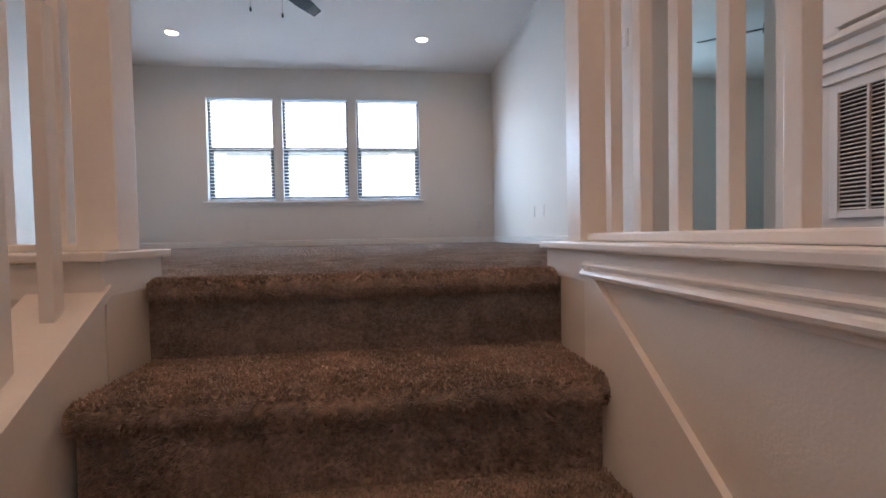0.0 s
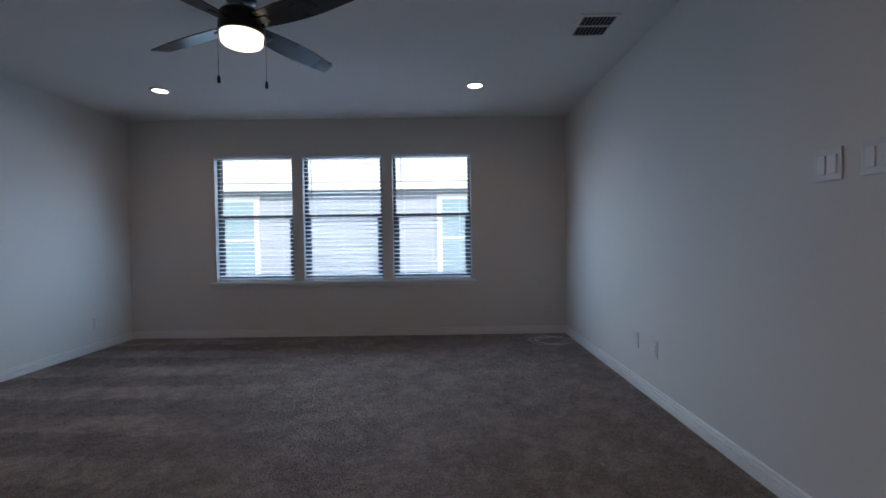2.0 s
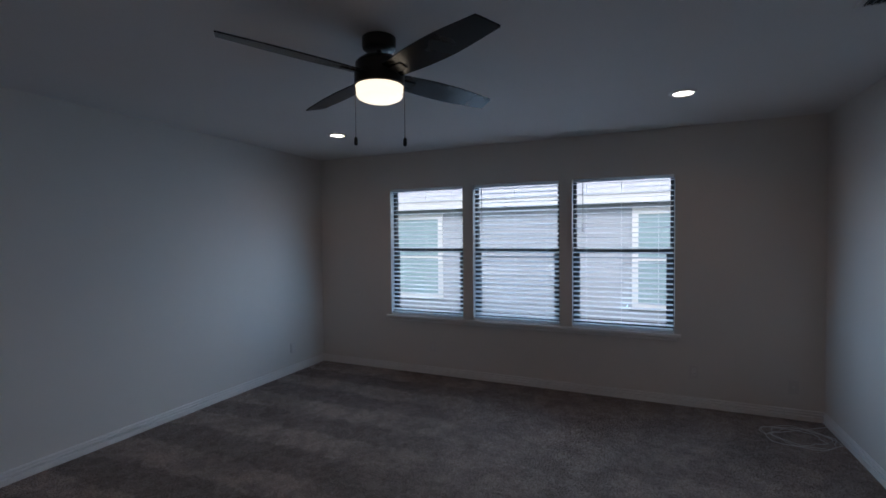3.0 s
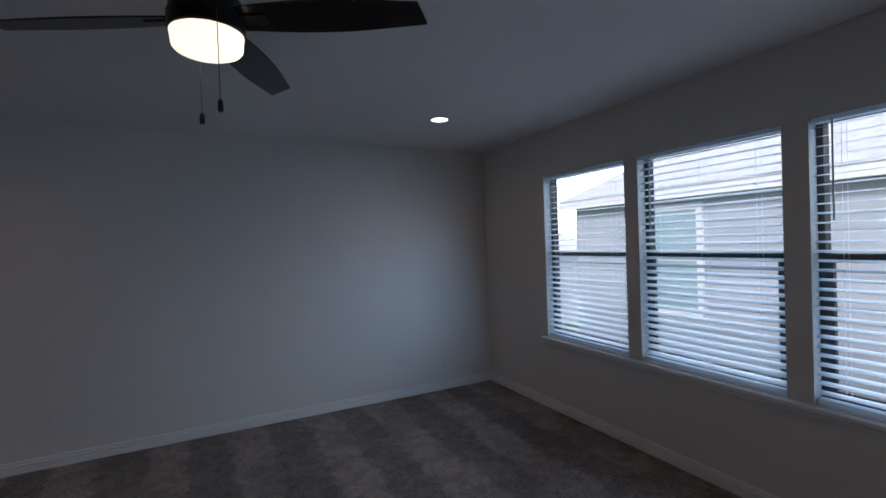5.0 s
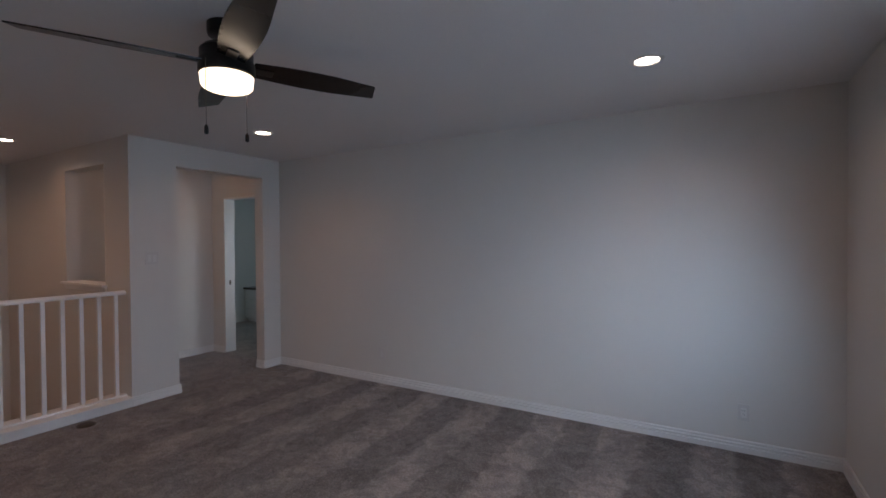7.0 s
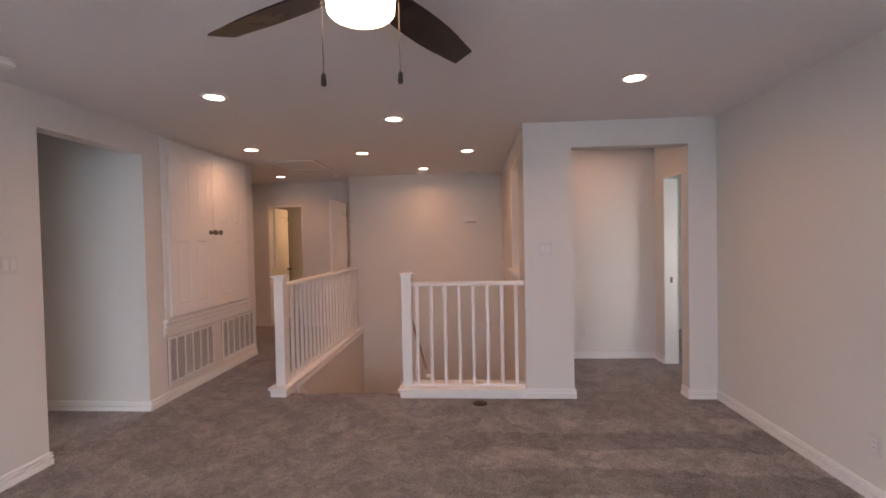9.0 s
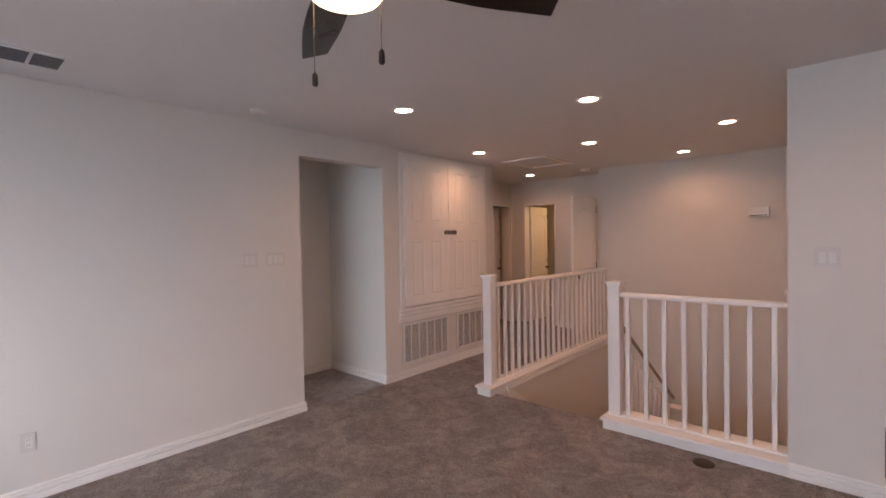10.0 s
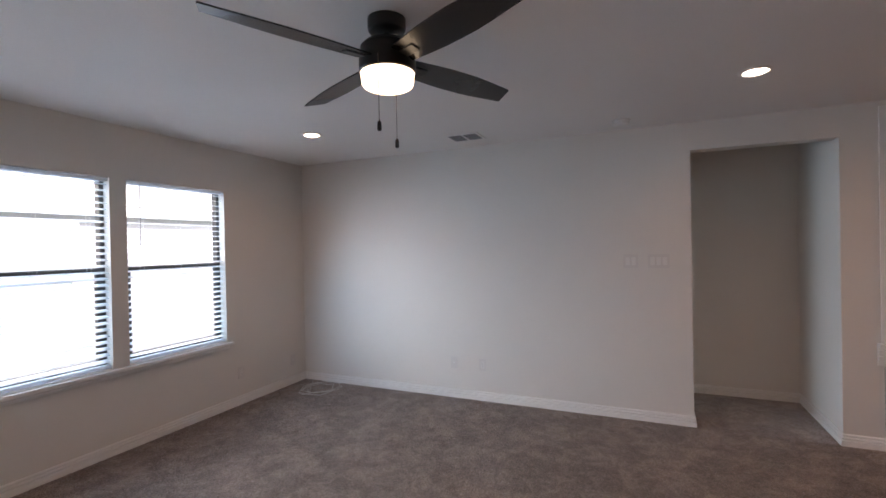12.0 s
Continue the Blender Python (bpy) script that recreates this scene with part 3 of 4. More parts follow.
def door_knob(parent, x, z, y=0.0):
    prof = [(0.026, 0), (0.026, 0.006), (0.011, 0.01), (0.010, 0.03), (0.022, 0.036), (0.028, 0.046), (0.024, 0.058), (0.008, 0.063)]
    k = part("door_knob", lathe(prof, 16), KNOB, parent, "aged metal knob", smooth=True)
    k.matrix_basis = pose(x, y, z, -90, 0, 0)
    return k


CAB_Y0, CAB_Y1 = 0.074, -1.335
closet = thing("air_return_closet", XE, CAB_Y0, 0, "white closet doors above two return-air grilles", "closet", rz=90)
cw = CAB_Y0 - CAB_Y1

# local x of the closet runs north, so the doors lie at negative x; local y points away from the room
def on_closet(name, bm, mat, parent=None, label=""):
    return part(name, bm, mat, parent or closet, label)


bm = bmesh.new()
for b in ((-cw - 0.06, -cw, 0.745, 2.40), (0.0, 0.055, 0.745, 2.40), (-cw, 0.0, 2.345, 2.40)):
    add_box(bm, b[0], b[1], 0.0015, 0.018, b[2], b[3], 0.004)
frame_part = on_closet("door_casing", bm, TRIM)
for k, x in enumerate((-cw, -cw / 2)):
    leaf = panel_door(closet, cw / 2 - 0.006, 1.58, 2, ((0.108, 0.704), (0.906, 1.49)))
    leaf.matrix_basis = pose(x + 0.003, 0.04, 0.76)
    door_knob(leaf, (cw / 2 - 0.06) if k == 0 else 0.054, 0.79)
    for z in (0.12, 1.42):
        part("hinge", box(-0.004 if k == 0 else cw / 2 - 0.008, 0.004 if k == 0 else cw / 2, -0.002, 0.006, z, z + 0.08, 0.001), GRILLE, leaf)
part("ledge", extrude([(0, 0.0), (0.012, 0.0), (0.012, 0.03), (0.024, 0.034), (0.024, 0.062), (0.013, 0.066), (0.013, 0.078), (0.032, 0.084), (0.032, 0.108), (0.020, 0.112), (0.020, 0.122), (0.046, 0.130), (0.048, 0.142), (0.046, 0.152), (0, 0.155)],
              (-cw - 0.08, 0, 0.59), (0.075, 0, 0.59), (0, 1, 0)), TRIM, closet)
for x0 in (-0.71, -1.605):
    w = 0.745
    # root is a dark sheet that stands in for the shade behind the louvres
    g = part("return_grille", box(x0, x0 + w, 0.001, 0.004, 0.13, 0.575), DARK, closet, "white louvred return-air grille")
    bm = bmesh.new()
    for b in ((x0, x0 + 0.028, 0.13, 0.575), (x0 + w - 0.028, x0 + w, 0.13, 0.575), (x0 + 0.028, x0 + w - 0.028, 0.13, 0.156), (x0 + 0.028, x0 + w - 0.028, 0.549, 0.575)):
        add_box(bm, b[0], b[1], 0.0045, 0.016, b[2], b[3], 0.002)
    for i in range(1, 6):
        xx = x0 + w * i / 6
        add_box(bm, xx - 0.004, xx + 0.004, 0.0045, 0.0145, 0.156, 0.549)
    part("grille_frame", bm, GRILLE, g)
    blade0 = None
    for i in range(28):
        z = 0.162 + i * 0.014
        if blade0 is None:
            blade0 = part("louvre", box(x0 + 0.028, x0 + w - 0.028, -0.0040, 0.0040, -0.0008, 0.0008), GRILLE, g)
            blade0.matrix_basis = pose(0, 0.0098, z, -35)
        else:
            share("louvre", blade0, g, pose(0, 0.0098, z, -35))


# ---- ceiling fan ----
def ceiling_fan(x, y, turn, label, glow=True, reach=0.735, drop=0.0):
    f = thing("ceiling_fan", x, y, H, label, "ceiling fan")
    d = lambda z: z - H - drop
    part("canopy", lathe([(0.03, d(2.381)), (0.068, d(2.383)), (0.077, d(2.389)), (0.080, d(2.399)), (0.080, -0.001)], 32), BRONZE, f, smooth=True)
    part("down_rod", lathe([(0.013, d(2.345)), (0.013, d(2.383))], 16), BRONZE, f, smooth=True)
    part("motor_housing", lathe([(0.114, d(2.213)), (0.119, d(2.219)), (0.119, d(2.268)), (0.112, d(2.278)), (0.112, d(2.318)), (0.095, d(2.336)), (0.06, d(2.350)), (0.025, d(2.356))], 40), BRONZE, f, smooth=True)
    part("shade", lathe([(0.03, d(2.148)), (0.085, d(2.150)), (0.100, d(2.157)), (0.108, d(2.166)), (0.113, d(2.211)), (0.10, d(2.212))], 40), SHADE if glow else PLASTIC, f, "lit frosted glass drum shade" if glow else "", smooth=True)
    bm = bmesh.new()
    rows = [(0.11, 0.056), (0.16, 0.060), (0.22, 0.066), (0.30, 0.072), (0.38, 0.074), (0.46, 0.074), (0.54, 0.069), (0.62, 0.061)]
    top = [(r, -w) for r, w in rows] + [(reach - 0.034, -0.054), (reach - 0.030, -0.050), (reach - 0.002, 0.046), (reach - 0.006, 0.050)] + [(r, w) for r, w in reversed(rows)]
    a = [bm.verts.new((px, py, 0.003)) for px, py in top]
    b = [bm.verts.new((px, py, -0.003)) for px, py in top]
    bm.faces.new(a)
    bm.faces.new(list(reversed(b)))
    for i in range(len(a)):
        bm.faces.new((a[i], b[i], b[(i + 1) % len(a)], a[(i + 1) % len(a)]))
    blade0 = None
    for k in range(4):
        m = pose(0, 0, d(2.262), 0, 0, turn + 90 * k) @ pose(0, 0, 0, -13, 0, 0)
        if blade0 is None:
            blade0 = part("blade", bm, BLADE, f)
            iron = part("blade_iron", box(0.10, 0.20, -0.022, 0.022, -0.008, -0.0035, 0.002), BRONZE, blade0)
            blade0.matrix_basis = m
        else:
            q = share("blade", blade0, f, m)
            share("blade_iron", iron, q, Matrix())
    if glow:
        for ang, z in ((PULL_A, 1.932), (PULL_A + 180, 1.948)):
            cx, cy = 0.122 * math.cos(radians(ang)), 0.122 * math.sin(radians(ang))
            ch = part("pull_chain", tube([(cx, cy, d(2.25)), (cx, cy, d(z + 0.03))], 0.0016, None, 6), KNOB, f)
            part("fob", lathe([(0.003, d(z + 0.035)), (0.008, d(z + 0.028)), (0.009, d(z)), (0.006, d(z - 0.006))], 12, None, cx, cy), BRONZE, ch, smooth=True)
    return f


ceiling_fan(-0.84, 2.615, 64, "dark bronze four-blade ceiling fan with lit drum shade")
ceiling_fan(4.25, 3.15, 50, "dark four-blade ceiling fan in the blue-lit bedroom", False)


# ---- fixtures on the ceiling ----
def downlight(x, y):
    d = thing("recessed_downlight", x, y, H, "lit round recessed downlight with white trim ring", "downlight", "recessed downlights")
    part("trim_ring", lathe([(0.062, -0.004), (0.066, -0.010), (0.082, -0.006), (0.088, -0.0005), (0.062, -0.0004), (0.062, -0.004)], 32, caps=False), PLASTIC, d, smooth=True)
    part("diffuser", lathe([(0.001, -0.0035), (0.061, -0.003), (0.0615, -0.001)], 32), LED, d, "glowing white diffuser")
    lamp = bpy.data.lights.new("downlight_lamp", 'AREA')
    lamp.shape, lamp.size, lamp.energy, lamp.color, lamp.spread = 'DISK', 0.12, LAMP, LAMP_COLOUR, radians(150)
    lo = new("downlight_lamp", lamp)
    lo.matrix_basis = pose(x, y, H - 0.012)


for p in ((-2.262, 4.193), (0.55, 4.17), (-2.231, 1.07), (0.572, 1.045), (1.19, -0.707), (0.078, -1.113), (-0.543, 0.31), (-0.495, -2.378), (-1.135, -1.16), (1.75, -2.744)):
    downlight(*p)
hall_lamp = bpy.data.lights.new("hall_lamp", 'AREA')
hall_lamp.shape, hall_lamp.size, hall_lamp.energy, hall_lamp.color = 'DISK', 0.12, LAMP * 0.8, LAMP_COLOUR
new("hall_lamp", hall_lamp).matrix_basis = pose(-2.5, -0.75, H - 0.012)
far_lamp = bpy.data.lights.new("far_lamp", 'AREA')
far_lamp.shape, far_lamp.size, far_lamp.energy, far_lamp.color = 'DISK', 0.12, LAMP * 3.2, (1.0, 0.62, 0.26)
new("far_lamp", far_lamp).matrix_basis = pose(1.5, -4.15, H - 0.012)
for name, x, y in (("hall_downlight", -2.5, -0.75), ("far_downlight", 1.5, -4.15)):
    d = thing("recessed_downlight", x, y, H, "lit round recessed downlight with white trim ring", "downlight", "recessed downlights")
    part("diffuser", lathe([(0.001, -0.0035), (0.061, -0.003), (0.0615, -0.001)], 32), LED, d)


def ceiling_vent(x, y):
    v = thing("ceiling_vent", x, y, H, "white metal ceiling supply register with two louvre banks", "vent")
    hx, hy = 0.125, 0.15
    # dark sheet in place of the shade inside the duct
    part("backing", box(-hx + 0.02, hx - 0.02, -hy + 0.02, hy - 0.02, -0.003, -0.001), DARK, v)
    bm = bmesh.new()
    for b in ((-hx, -hx + 0.022, -hy, hy), (hx - 0.022, hx, -hy, hy), (-hx + 0.022, hx - 0.022, -hy, -hy + 0.022), (-hx + 0.022, hx - 0.022, hy - 0.022, hy), (-hx + 0.022, hx - 0.022, -0.008, 0.008)):
        add_box(bm, b[0], b[1], b[2], b[3], -0.009, -0.0005, 0.002)
    part("frame", bm, GRILLE, v)
    s0 = None
    for k in range(9):
        xx = -hx + 0.03 + k * (2 * hx - 0.06) / 8
        m = pose(xx, 0, -0.007, 0, 78, 0)
        if s0 is None:
            s0 = part("slat", box(-0.0025, 0.0025, -hy + 0.022, hy - 0.022, -0.0006, 0.0006), LOUVRE, v)
            s0.matrix_basis = m
        else:
            share("slat", s0, v, m)


ceiling_vent(1.235, 3.055)
for x, y in ((1.32, 1.785), (0.88, -2.8)):
    det = thing("smoke_detector", x, y, H, "round white smoke detector on the ceiling", "smoke detector", "smoke detectors")
    part("base", lathe([(0.07, -0.001), (0.07, -0.012), (0.064, -0.014)], 32), PLASTIC, det, smooth=True)
    part("cover", lathe([(0.062, -0.0145), (0.058, -0.034), (0.045, -0.042), (0.02, -0.043)], 32), PLASTIC, det, smooth=True)
hatch = thing("attic_hatch", 1.045, -1.76, H, "white attic access panel with moulded frame", "hatch")
part("panel", box(-0.252, 0.252, -0.312, 0.312, -0.006, -0.001), CEIL, hatch)
bm = bmesh.new()
for b in ((-0.30, 0.30, -0.36, -0.314), (-0.30, 0.30, 0.314, 0.36), (-0.30, -0.254, -0.313, 0.313), (0.254, 0.30, -0.313, 0.313)):
    add_box(bm, *b, -0.018, -0.0005, 0.004)
part("frame", bm, TRIM, hatch)


# ---- plates on the walls ----
def wall_plate(name, x, y, z, rz, gangs, kind, label, w=None):
    """Plate in the local x-z plane, its face towards local -y."""
    n = max(gangs, 1)
    w = 0.07 + 0.046 * (n - 1)
    p = thing(name, x, y, z, label, "switch" if kind == "rocker" else "outlet", rz=rz)
    part("plate", box(-w / 2, w / 2, -0.006, -0.0005, -0.057, 0.057, 0.002), PLATE, p)
    for i in range(n):
        cx = (i - (n - 1) / 2) * 0.046
        if kind == "rocker":
            part("rocker", box(cx - 0.0165, cx + 0.0165, -0.0105, -0.0062, -0.033, 0.033, 0.002), PLASTIC, p)
        elif kind == "outlet":
            r = part("receptacle", box(cx - 0.0165, cx + 0.0165, -0.009, -0.0062, -0.033, 0.033, 0.002), PLASTIC, p)
            bm = bmesh.new()
            for dz in (-0.018, 0.012):
                for dx in (-0.006, 0.005):
                    add_box(bm, cx + dx, cx + dx + 0.002, -0.0096, -0.0091, dz, dz + 0.007)
            part("slots", bm, DARK, r)
        elif kind == "jack":
            part("jack", box(cx - 0.008, cx + 0.008, -0.009, -0.0062, -0.008, 0.008, 0.001), GRILLE, p)
    return p


# rz: the plate's face looks towards local -y
wall_plate("light_switch", XE, 1.74, 1.327, -90, 2, "rocker", "white two-gang rocker switch plate")
wall_plate("light_switch", XE, 1.527, 1.327, -90, 3, "rocker", "white three-gang rocker switch plate")
wall_plate("wall_outlet", XE, 3.368, 0.335, -90, 1, "jack", "white cable jack plate low on the wall")
wall_plate("wall_outlet", XE, 3.072, 0.335, -90, 1, "outlet", "white duplex outlet low on the wall")
for x in (-1.797, 0.718):
    wall_plate("wall_outlet", x, YN, 0.30, 0, 1, "outlet", "white duplex outlet below the windows")
wall_plate("wall_outlet", 1.43, YN, 0.255, 0, 1, "jack", "white cable plate beside the corner")
wall_plate("wall_outlet", XW, 4.69, 0.27, 90, 1, "outlet", "white duplex outlet low on the wall")
wall_plate("wall_outlet", XW, 1.551, 0.30, 90, 1, "outlet", "white duplex outlet low on the wall")
wall_plate("light_switch", -1.82, 0.0, 1.324, 180, 2, "rocker", "white two-gang rocker switch on the column")
wall_plate("wall_outlet", -2.45, -1.35, 0.31, 180, 1, "outlet", "white duplex outlet in the hall")
chime = thing("door_chime", -1.145, YS, 1.725, "white door chime box high on the stairwell wall", "chime")
part("box", box(-0.10, 0.10, 0.0005, 0.045, -0.055, 0.055, 0.006), PLASTIC, chime)
part("grille_slot", box(-0.085, 0.085, 0.0455, 0.047, -0.045, -0.036), DARK, chime)

# pass-through ledge in the stairwell wall
ledge = thing("pass_through_ledge", -1.701, -0.88, 1.05, "white painted wood ledge of a wall opening", "ledge")
part("stool", box(-0.09, 0.115, -0.455, 0.455, 0.0005, 0.024, 0.005), TRIM, ledge)
part("apron", extrude([(0, 0.0), (0.01, 0.0), (0.014, 0.03), (0.02, 0.05), (0, 0.05)], (0.0655, -0.44, -0.0505), (0.0655, 0.44, -0.0505), (1, 0, 0)), TRIM, ledge)

reg = thing("floor_register", -1.218, 0.165, 0, "small dark brown round cap lying on the carpet", "floor cap")
part("body", lathe([(0.062, 0.0005), (0.062, 0.006), (0.05, 0.014), (0.02, 0.016)], 24), BRASSVENT, reg, smooth=True)

pts = []
for k in range(70):
    a = k * 0.32
    r = 0.19 + 0.045 * math.sin(a * 0.37) + 0.02 * math.sin(k * 1.7)
    pts.append((r * math.cos(a), 0.85 * r * math.sin(a), 0.006 + 0.004 * (1 + math.sin(k * 0.9))))
pts.append((0.24, 0.3, 0.004))
cable = thing("loose_cable", 1.36, 4.79, 0, "loose loops of thin white cable on the carpet", "cable")
part("cable", tube(pts, 0.0026, None, 6), CABLE, cable, smooth=True)


# ---- doors ----
def room_door(x, y, rz, w, label, name="door_1", knob=None):
    d = thing(name, x, y, 0, label, "door", rz=rz)
    leaf = panel_door(d, w, 2.01, 1, ((0.22, 0.80), (0.98, 1.87)), arch=True)
    leaf.matrix_basis = pose(0, 0, 0.012)
    k = part("door_knob", lathe([(0.026, 0), (0.026, 0.006), (0.011, 0.01), (0.010, 0.03), (0.024, 0.036), (0.028, 0.046), (0.022, 0.058), (0.008, 0.062)], 16), KNOB, leaf, "aged metal knob", smooth=True)
    k.matrix_basis = pose(knob or w - 0.06, 0.0, 0.92, -90, 0, 0)
    for z in (0.2, 1.0, 1.8):
        part("hinge", box(-0.006, 0.004, -0.004, 0.008, z, z + 0.09, 0.001), KNOB, leaf)
    d["kind"] = "structure"
    return d


def jamb(axis, at, thick, u0, u1, top):
    """White door lining inside an opening."""
    bm = bmesh.new()
    e = 0.004
    for a, b, z0, z1 in ((u0 + 0.001, u0 + 0.02, 0, top - 0.001), (u1 - 0.02, u1 - 0.001, 0, top - 0.001), (u0 + 0.02, u1 - 0.02, top - 0.02, top - 0.001)):
        lo, hi = min(at, at + thick) - e, max(at, at + thick) + e
        if axis == "y":
            add_box(bm, a, b, lo, hi, z0, z1, 0.002)
        else:
            add_box(bm, lo, hi, a, b, z0, z1, 0.002)
    return tagged(link_mesh("door_jamb", bm, TRIM), "white painted door lining", "door frame", kind="structure")


jamb("x", XW, -T, -1.10, -0.34, 2.06)
jamb("y", 1.286, T, 1.90, 2.58, 2.06)
jamb("x", 2.56, T, -3.40, -2.74, 2.05)
jamb("y", -3.45, -T, 1.70, 2.30, 2.05)
room_door(2.27, -4.21, 92, 0.60, "white two-panel door standing ajar in warm light", "door_1", 0.06)
room_door(0.80, -2.955, 88, 0.68, "white two-panel door standing open into the hall", "door_2")
room_door(2.80, -3.43, 84, 0.80, "white two-panel door standing open in an unlit room", "door_3", 0.06)
strike = thing("strike_plate", XW - 0.07, -1.0795, 0.93, "dark metal strike plate on a door jamb", "strike plate")
part("plate", box(-0.014, 0.014, 0.0, 0.0025, -0.03, 0.03, 0.001), KNOB, strike)

# ---- room beyond the hall: low white drawer unit with a dark top, rail above ----
unit = thing("drawer_unit", -5.3, -1.5, 0, "white drawer unit with a dark stone top", "cabinet")
part("body", box(-0.55, 0.35, -1.49, 0.9, 0.06, 0.60, 0.004), TUB, unit)
part("top", box(-0.57, 0.38, -1.495, 0.92, 0.601, 0.635, 0.006), STONE, unit, "dark stone top")
part("plinth", box(-0.5, 0.30, -1.48, 0.88, 0.0, 0.0595), TUB, unit)
for i in range(3):
    for j in range(3):
        part("drawer_front", box(0.351, 0.369, -1.46 + j * 0.79, -0.69 + j * 0.79, 0.08 + i * 0.175, 0.245 + i * 0.175, 0.003), TUB, unit)
rod = thing("curtain_rod", -5.55, -1.2, 1.98, "dark metal rod with wall flanges", "curtain rod")
part("rod", tube([(0, -1.79, 0), (0, 1.79, 0)], 0.013, None, 10), BRONZE, rod, smooth=True)
for y in (-1.798, 1.792):
    fl = part("flange", lathe([(0.03, 0), (0.03, 0.006), (0.016, 0.009)], 16), BRONZE, rod)
    fl.matrix_basis = pose(0, y, 0, 90 if y > 0 else -90)

# ---- outside ----
tagged(link_mesh("ground", box(-300, 300, YN + T, 600, -3.35, -3.15), GRASS), "green lawn between the houses", "lawn", kind="structure")
tagged(link_mesh("ground_rear", box(-300, 300, -400, YN + T, -3.45, -3.26), GRASS), "green lawn", "lawn", kind="structure")


def neighbour_house(x0, x1, y, depth, eave, name_label):
    h = thing("house", (x0 + x1) / 2, y, -3.15, name_label, "house")
    a, b, e = x0 - h.location.x, x1 - h.location.x, eave + 3.15
    part("wall", box(a, b, 0.02, depth, 0, e), SIDING, h)
    n = int(e / 0.18)
    bd = part("siding_board", extrude([(0.0, 0.0), (0.016, 0.0), (0.006, 0.178), (0.0, 0.178)], (a, 0.018, 0), (b, 0.018, 0), (0, -1, 0)), SIDING, h)
    for k in range(1, n):
        share("siding_board", bd, h, pose(0, 0, k * 0.178))
    part("fascia", box(a - 0.2, b + 0.2, -0.23, -0.20, e - 0.03, e + 0.12), EXTRIM, h)
    part("soffit", box(a - 0.2, b + 0.2, -0.199, 0.019, e - 0.02, e - 0.0), EXTRIM, h)
    bm = bmesh.new()
    run, up = depth / 2 + 0.22, (depth / 2 + 0.22) * 0.5
    v = [bm.verts.new(p) for p in ((a - 0.22, -0.25, e + 0.12), (b + 0.22, -0.25, e + 0.12), (b - 2.5, -0.25 + run, e + 0.12 + up), (a + 2.5, -0.25 + run, e + 0.12 + up),
                                   (b + 0.22, depth + 0.22, e + 0.12), (a - 0.22, depth + 0.22, e + 0.12))]
    for q in ((0, 1, 2, 3), (2, 4, 5, 3), (1, 4, 2), (0, 3, 5), (0, 5, 4, 1)):
        bm.faces.new([v[i] for i in q])
    part("roof", bm, ROOF, h)
    return h


def house_window(h, x, z0, w, hgt):
    cx, cz = x - h.location.x, z0 - h.location.z
    bm = bmesh.new()
    for b in ((-w / 2 - 0.1, -w / 2, -0.1, hgt + 0.1), (w / 2, w / 2 + 0.1, -0.1, hgt + 0.1), (-w / 2, w / 2, hgt, hgt + 0.1), (-w / 2, w / 2, -0.1, 0.0)):
        add_box(bm, cx + b[0], cx + b[1], -0.03, 0.019, cz + b[2], cz + b[3])
    wnd = part("window", bm, EXTRIM, h)
    part("pane", box(cx - w / 2, cx + w / 2, -0.012, -0.006, cz, cz + hgt), EXGLASS, wnd)
    part("sash_bar", box(cx - w / 2, cx + w / 2, -0.022, -0.0125, cz + hgt / 2 - 0.025, cz + hgt / 2 + 0.025), EXTRIM, wnd)


NB = neighbour_house(HX0, HX1, HY, 9.0, HE, "neighbouring house with pale grey lap siding and shingle roof")
for hx in HWX:
    house_window(NB, hx, HWZ, HWW, HWH)
far_house = neighbour_house(-32, -18, 14, 8.0, 0.6, "distant low house with shingle roof beyond a lawn")
fence = thing("fence", -20, 11.5, -3.15, "weathered cedar picket fence across the lawn", "fence")
pk = part("picket", box(-0.07, 0.07, -0.01, 0.01, 0.05, 1.8), FENCE, fence)
pk.matrix_basis = pose(-7.5, 0, 0)
for k in range(1, 100):
    share("picket", pk, fence, pose(-7.5 + 0.15 * k, 0, 0))
CLOUD = glow_material("cloud_white", (0.95, 0.98, 1.0), 1.5)
cn, cl = CLOUD.node_tree.nodes, CLOUD.node_tree.links
puff, lift = cn.new("ShaderNodeTexNoise"), cn.new("ShaderNodeMapRange")
puff.inputs["Scale"].default_value, puff.inputs["Detail"].default_value = 0.02, 5
lift.inputs["To Min"].default_value, lift.inputs["To Max"].default_value = 1.1, 1.9
cl.new(cn.new("ShaderNodeNewGeometry").outputs["Position"], puff.inputs["Vector"])
cl.new(puff.outputs["Fac"], lift.inputs["Value"])
cl.new(lift.outputs[0], cn["Principled BSDF"].inputs["Emission Strength"])
tagged(link_mesh("backdrop", box(-320, 220, 130, 131, -3.2, 190), CLOUD), "bright white overcast sky", "sky", kind="structure")
for z in (0.4, 1.4):
    part("rail", box(-7.6, 7.6, 0.0105, 0.05, z, z + 0.09), FENCE, fence)


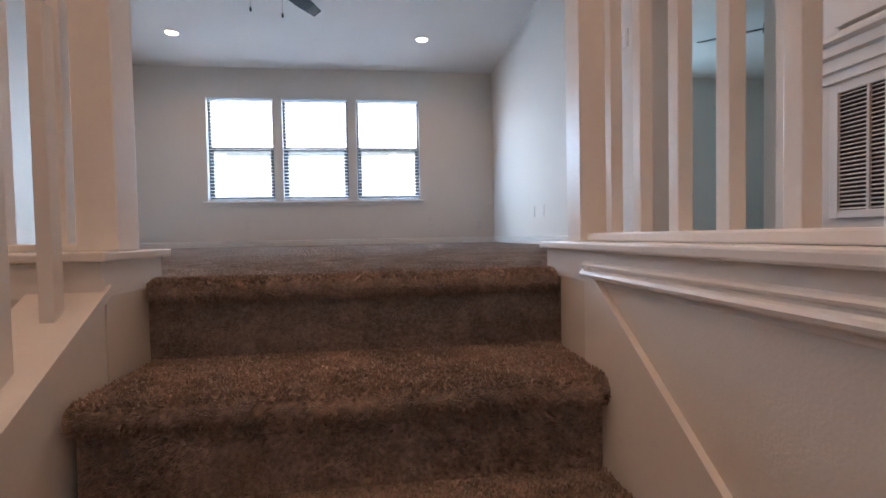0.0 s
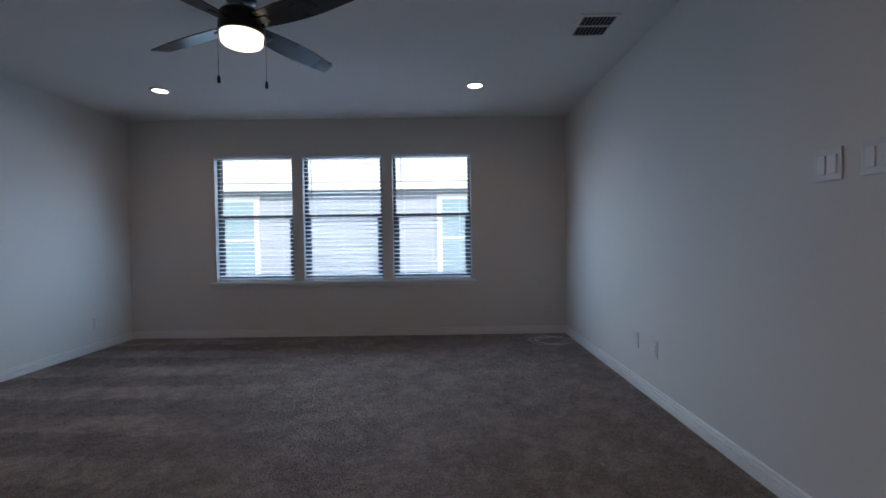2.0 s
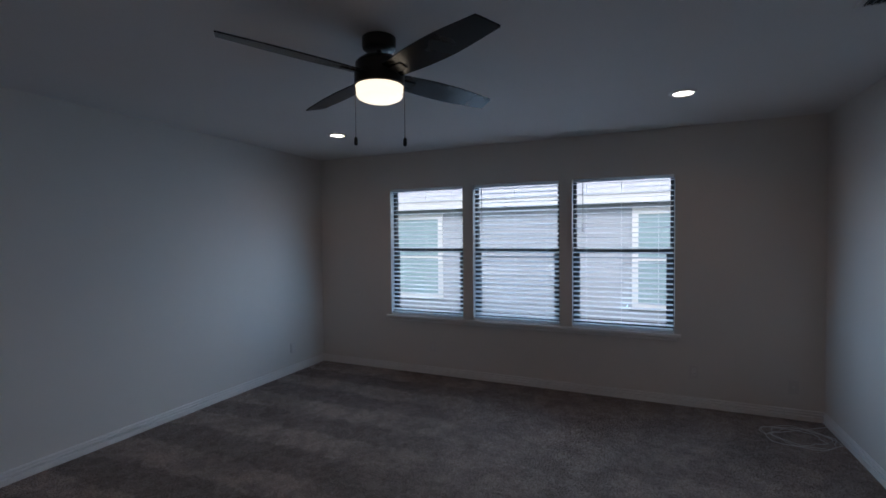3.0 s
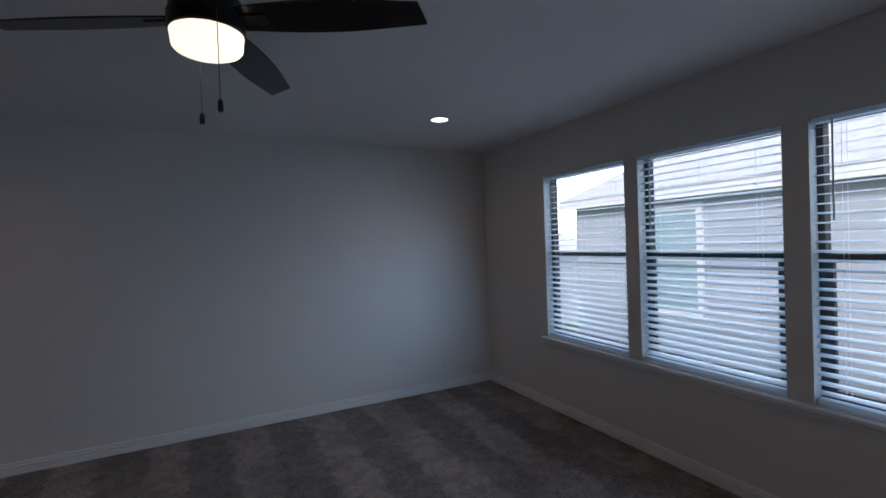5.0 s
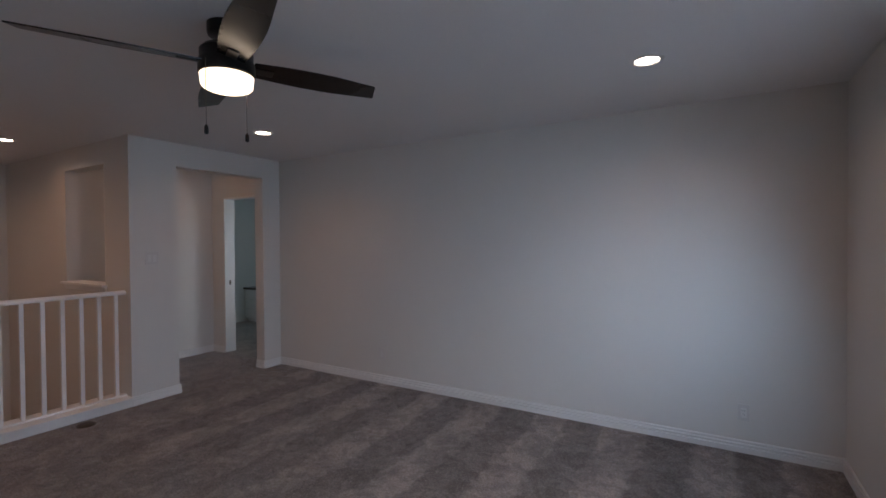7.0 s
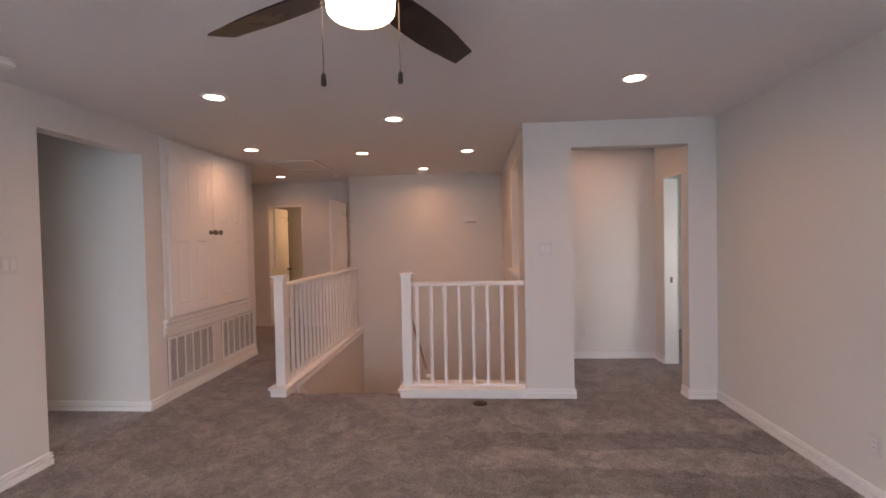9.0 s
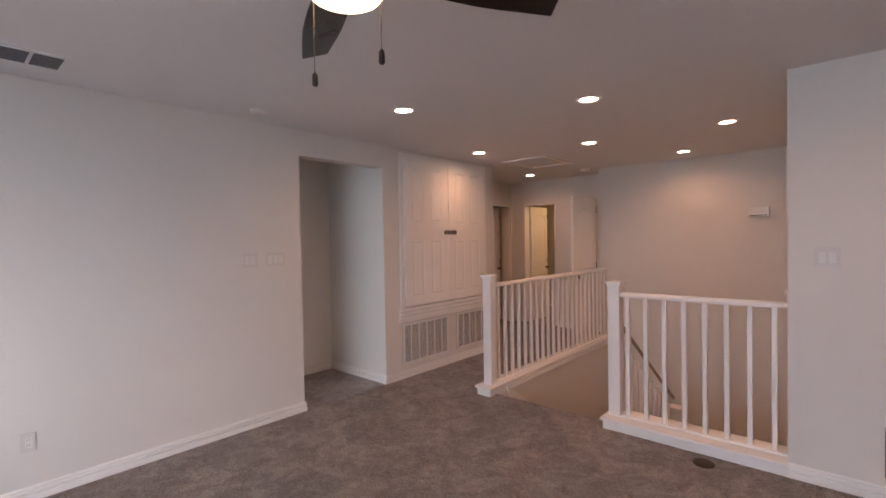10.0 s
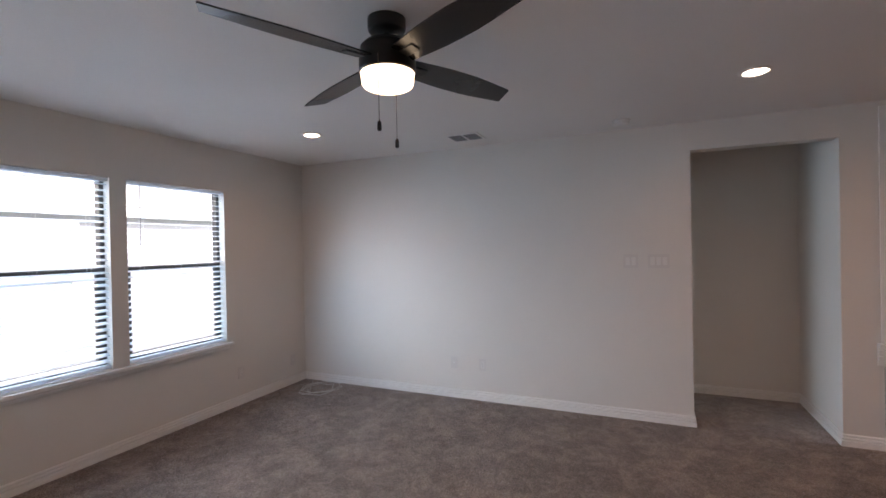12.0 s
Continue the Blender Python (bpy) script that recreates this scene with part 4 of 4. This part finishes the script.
# ---- carpet pile: short leaning tufts, too many to count ----
def pile(name, parent, points, normals_up, height, width, seed):
    """One mesh of single-blade tufts standing on the given points."""
    rng = np.random.default_rng(seed)
    n = len(points)
    a = rng.uniform(0, 2 * np.pi, n)
    lean = rng.normal(0, 0.45, (n, 2)) * height
    side = np.stack([np.cos(a), np.sin(a), np.zeros(n)], 1) * (width / 2) * rng.uniform(0.7, 1.3, (n, 1))
    tip = points + normals_up * (height * rng.uniform(0.75, 1.2, (n, 1)))
    tip[:, :2] += lean
    root = points - normals_up * 0.002
    co = np.stack([root - side, root + side, tip + side * 0.55, tip - side * 0.55], 1).reshape(-1, 3)
    me = bpy.data.meshes.new(name)
    me.vertices.add(n * 4)
    me.vertices.foreach_set("co", co.astype(np.float32).ravel())
    me.loops.add(n * 4)
    me.loops.foreach_set("vertex_index", np.arange(n * 4, dtype=np.int32))
    me.polygons.add(n)
    me.polygons.foreach_set("loop_start", np.arange(0, n * 4, 4, dtype=np.int32))
    me.update(calc_edges=True)
    ob = new(name, me)
    ob.parent = parent
    return tagged(ob, kind="stuff")


rng = np.random.default_rng(5)
floor_ob = bpy.data.objects["floor"]
spots = []
for x0, x1, y0, y1, step in ((XW + 0.02, XE - 0.02, 0.02, YN - 0.02, PILE_STEP), (-0.48, 0.56, -0.07, 0.02, PILE_STEP), (0.76, XE - 0.02, -1.6, 0.02, PILE_STEP), (0.76, 2.54, -3.43, -1.6, 0.011),
                             (XE - 0.02, 2.57, 0.36, 1.27, 0.011), (XW + 0.02, -1.78, -1.33, -0.16, 0.011), (-3.03, -2.08, -0.16, 0.02, 0.011)):
    gx, gy = np.meshgrid(np.arange(x0, x1, step), np.arange(y0, y1, step))
    p = np.stack([gx.ravel(), gy.ravel(), np.full(gx.size, -0.008)], 1)
    p[:, :2] += rng.uniform(-0.5, 0.5, (len(p), 2)) * step
    spots.append(p)
pts = np.concatenate(spots)
up = np.tile(np.array([[0.0, 0.0, 1.0]]), (len(pts), 1))
ob = pile("pile", floor_ob, pts, up, 0.004, PILE_STEP * 0.9, 3)
ob.data.materials.append(CARPET)

# the same pile on treads, nosings and risers
r = 0.03
cover, grow = [], []
for k in range(5):
    n = 14000 if k else 1500
    s = rng.uniform(0, TREAD - 0.01 if k else 0.012, n)
    cover.append(np.stack([rng.uniform(-SX + 0.006, SX - 0.006, n), r + s - TREAD * k, np.full(n, -RISE * k)], 1))
    grow.append(np.tile(np.array([[0.0, 0.0, 1.0]]), (n, 1)))
    nose = rng.uniform(0, np.pi * 0.95, 7000)
    cover.append(np.stack([rng.uniform(-SX + 0.006, SX - 0.006, 7000), r - r * np.sin(nose) - TREAD * k, -r + r * np.cos(nose) - RISE * k], 1))
    grow.append(np.stack([np.zeros(7000), -np.sin(nose), np.cos(nose)], 1))
    cover.append(np.stack([rng.uniform(-SX + 0.006, SX - 0.006, 9000), np.full(9000, 0.038 - TREAD * k), rng.uniform(-RISE, -0.062, 9000) - RISE * k], 1))
    grow.append(np.tile(np.array([[0.0, -1.0, 0.0]]), (9000, 1)))
ob = pile("pile", stairs, np.concatenate(cover), np.concatenate(grow), 0.006, 0.0055, 9)
ob.data.materials.append(STAIR_CARPET)
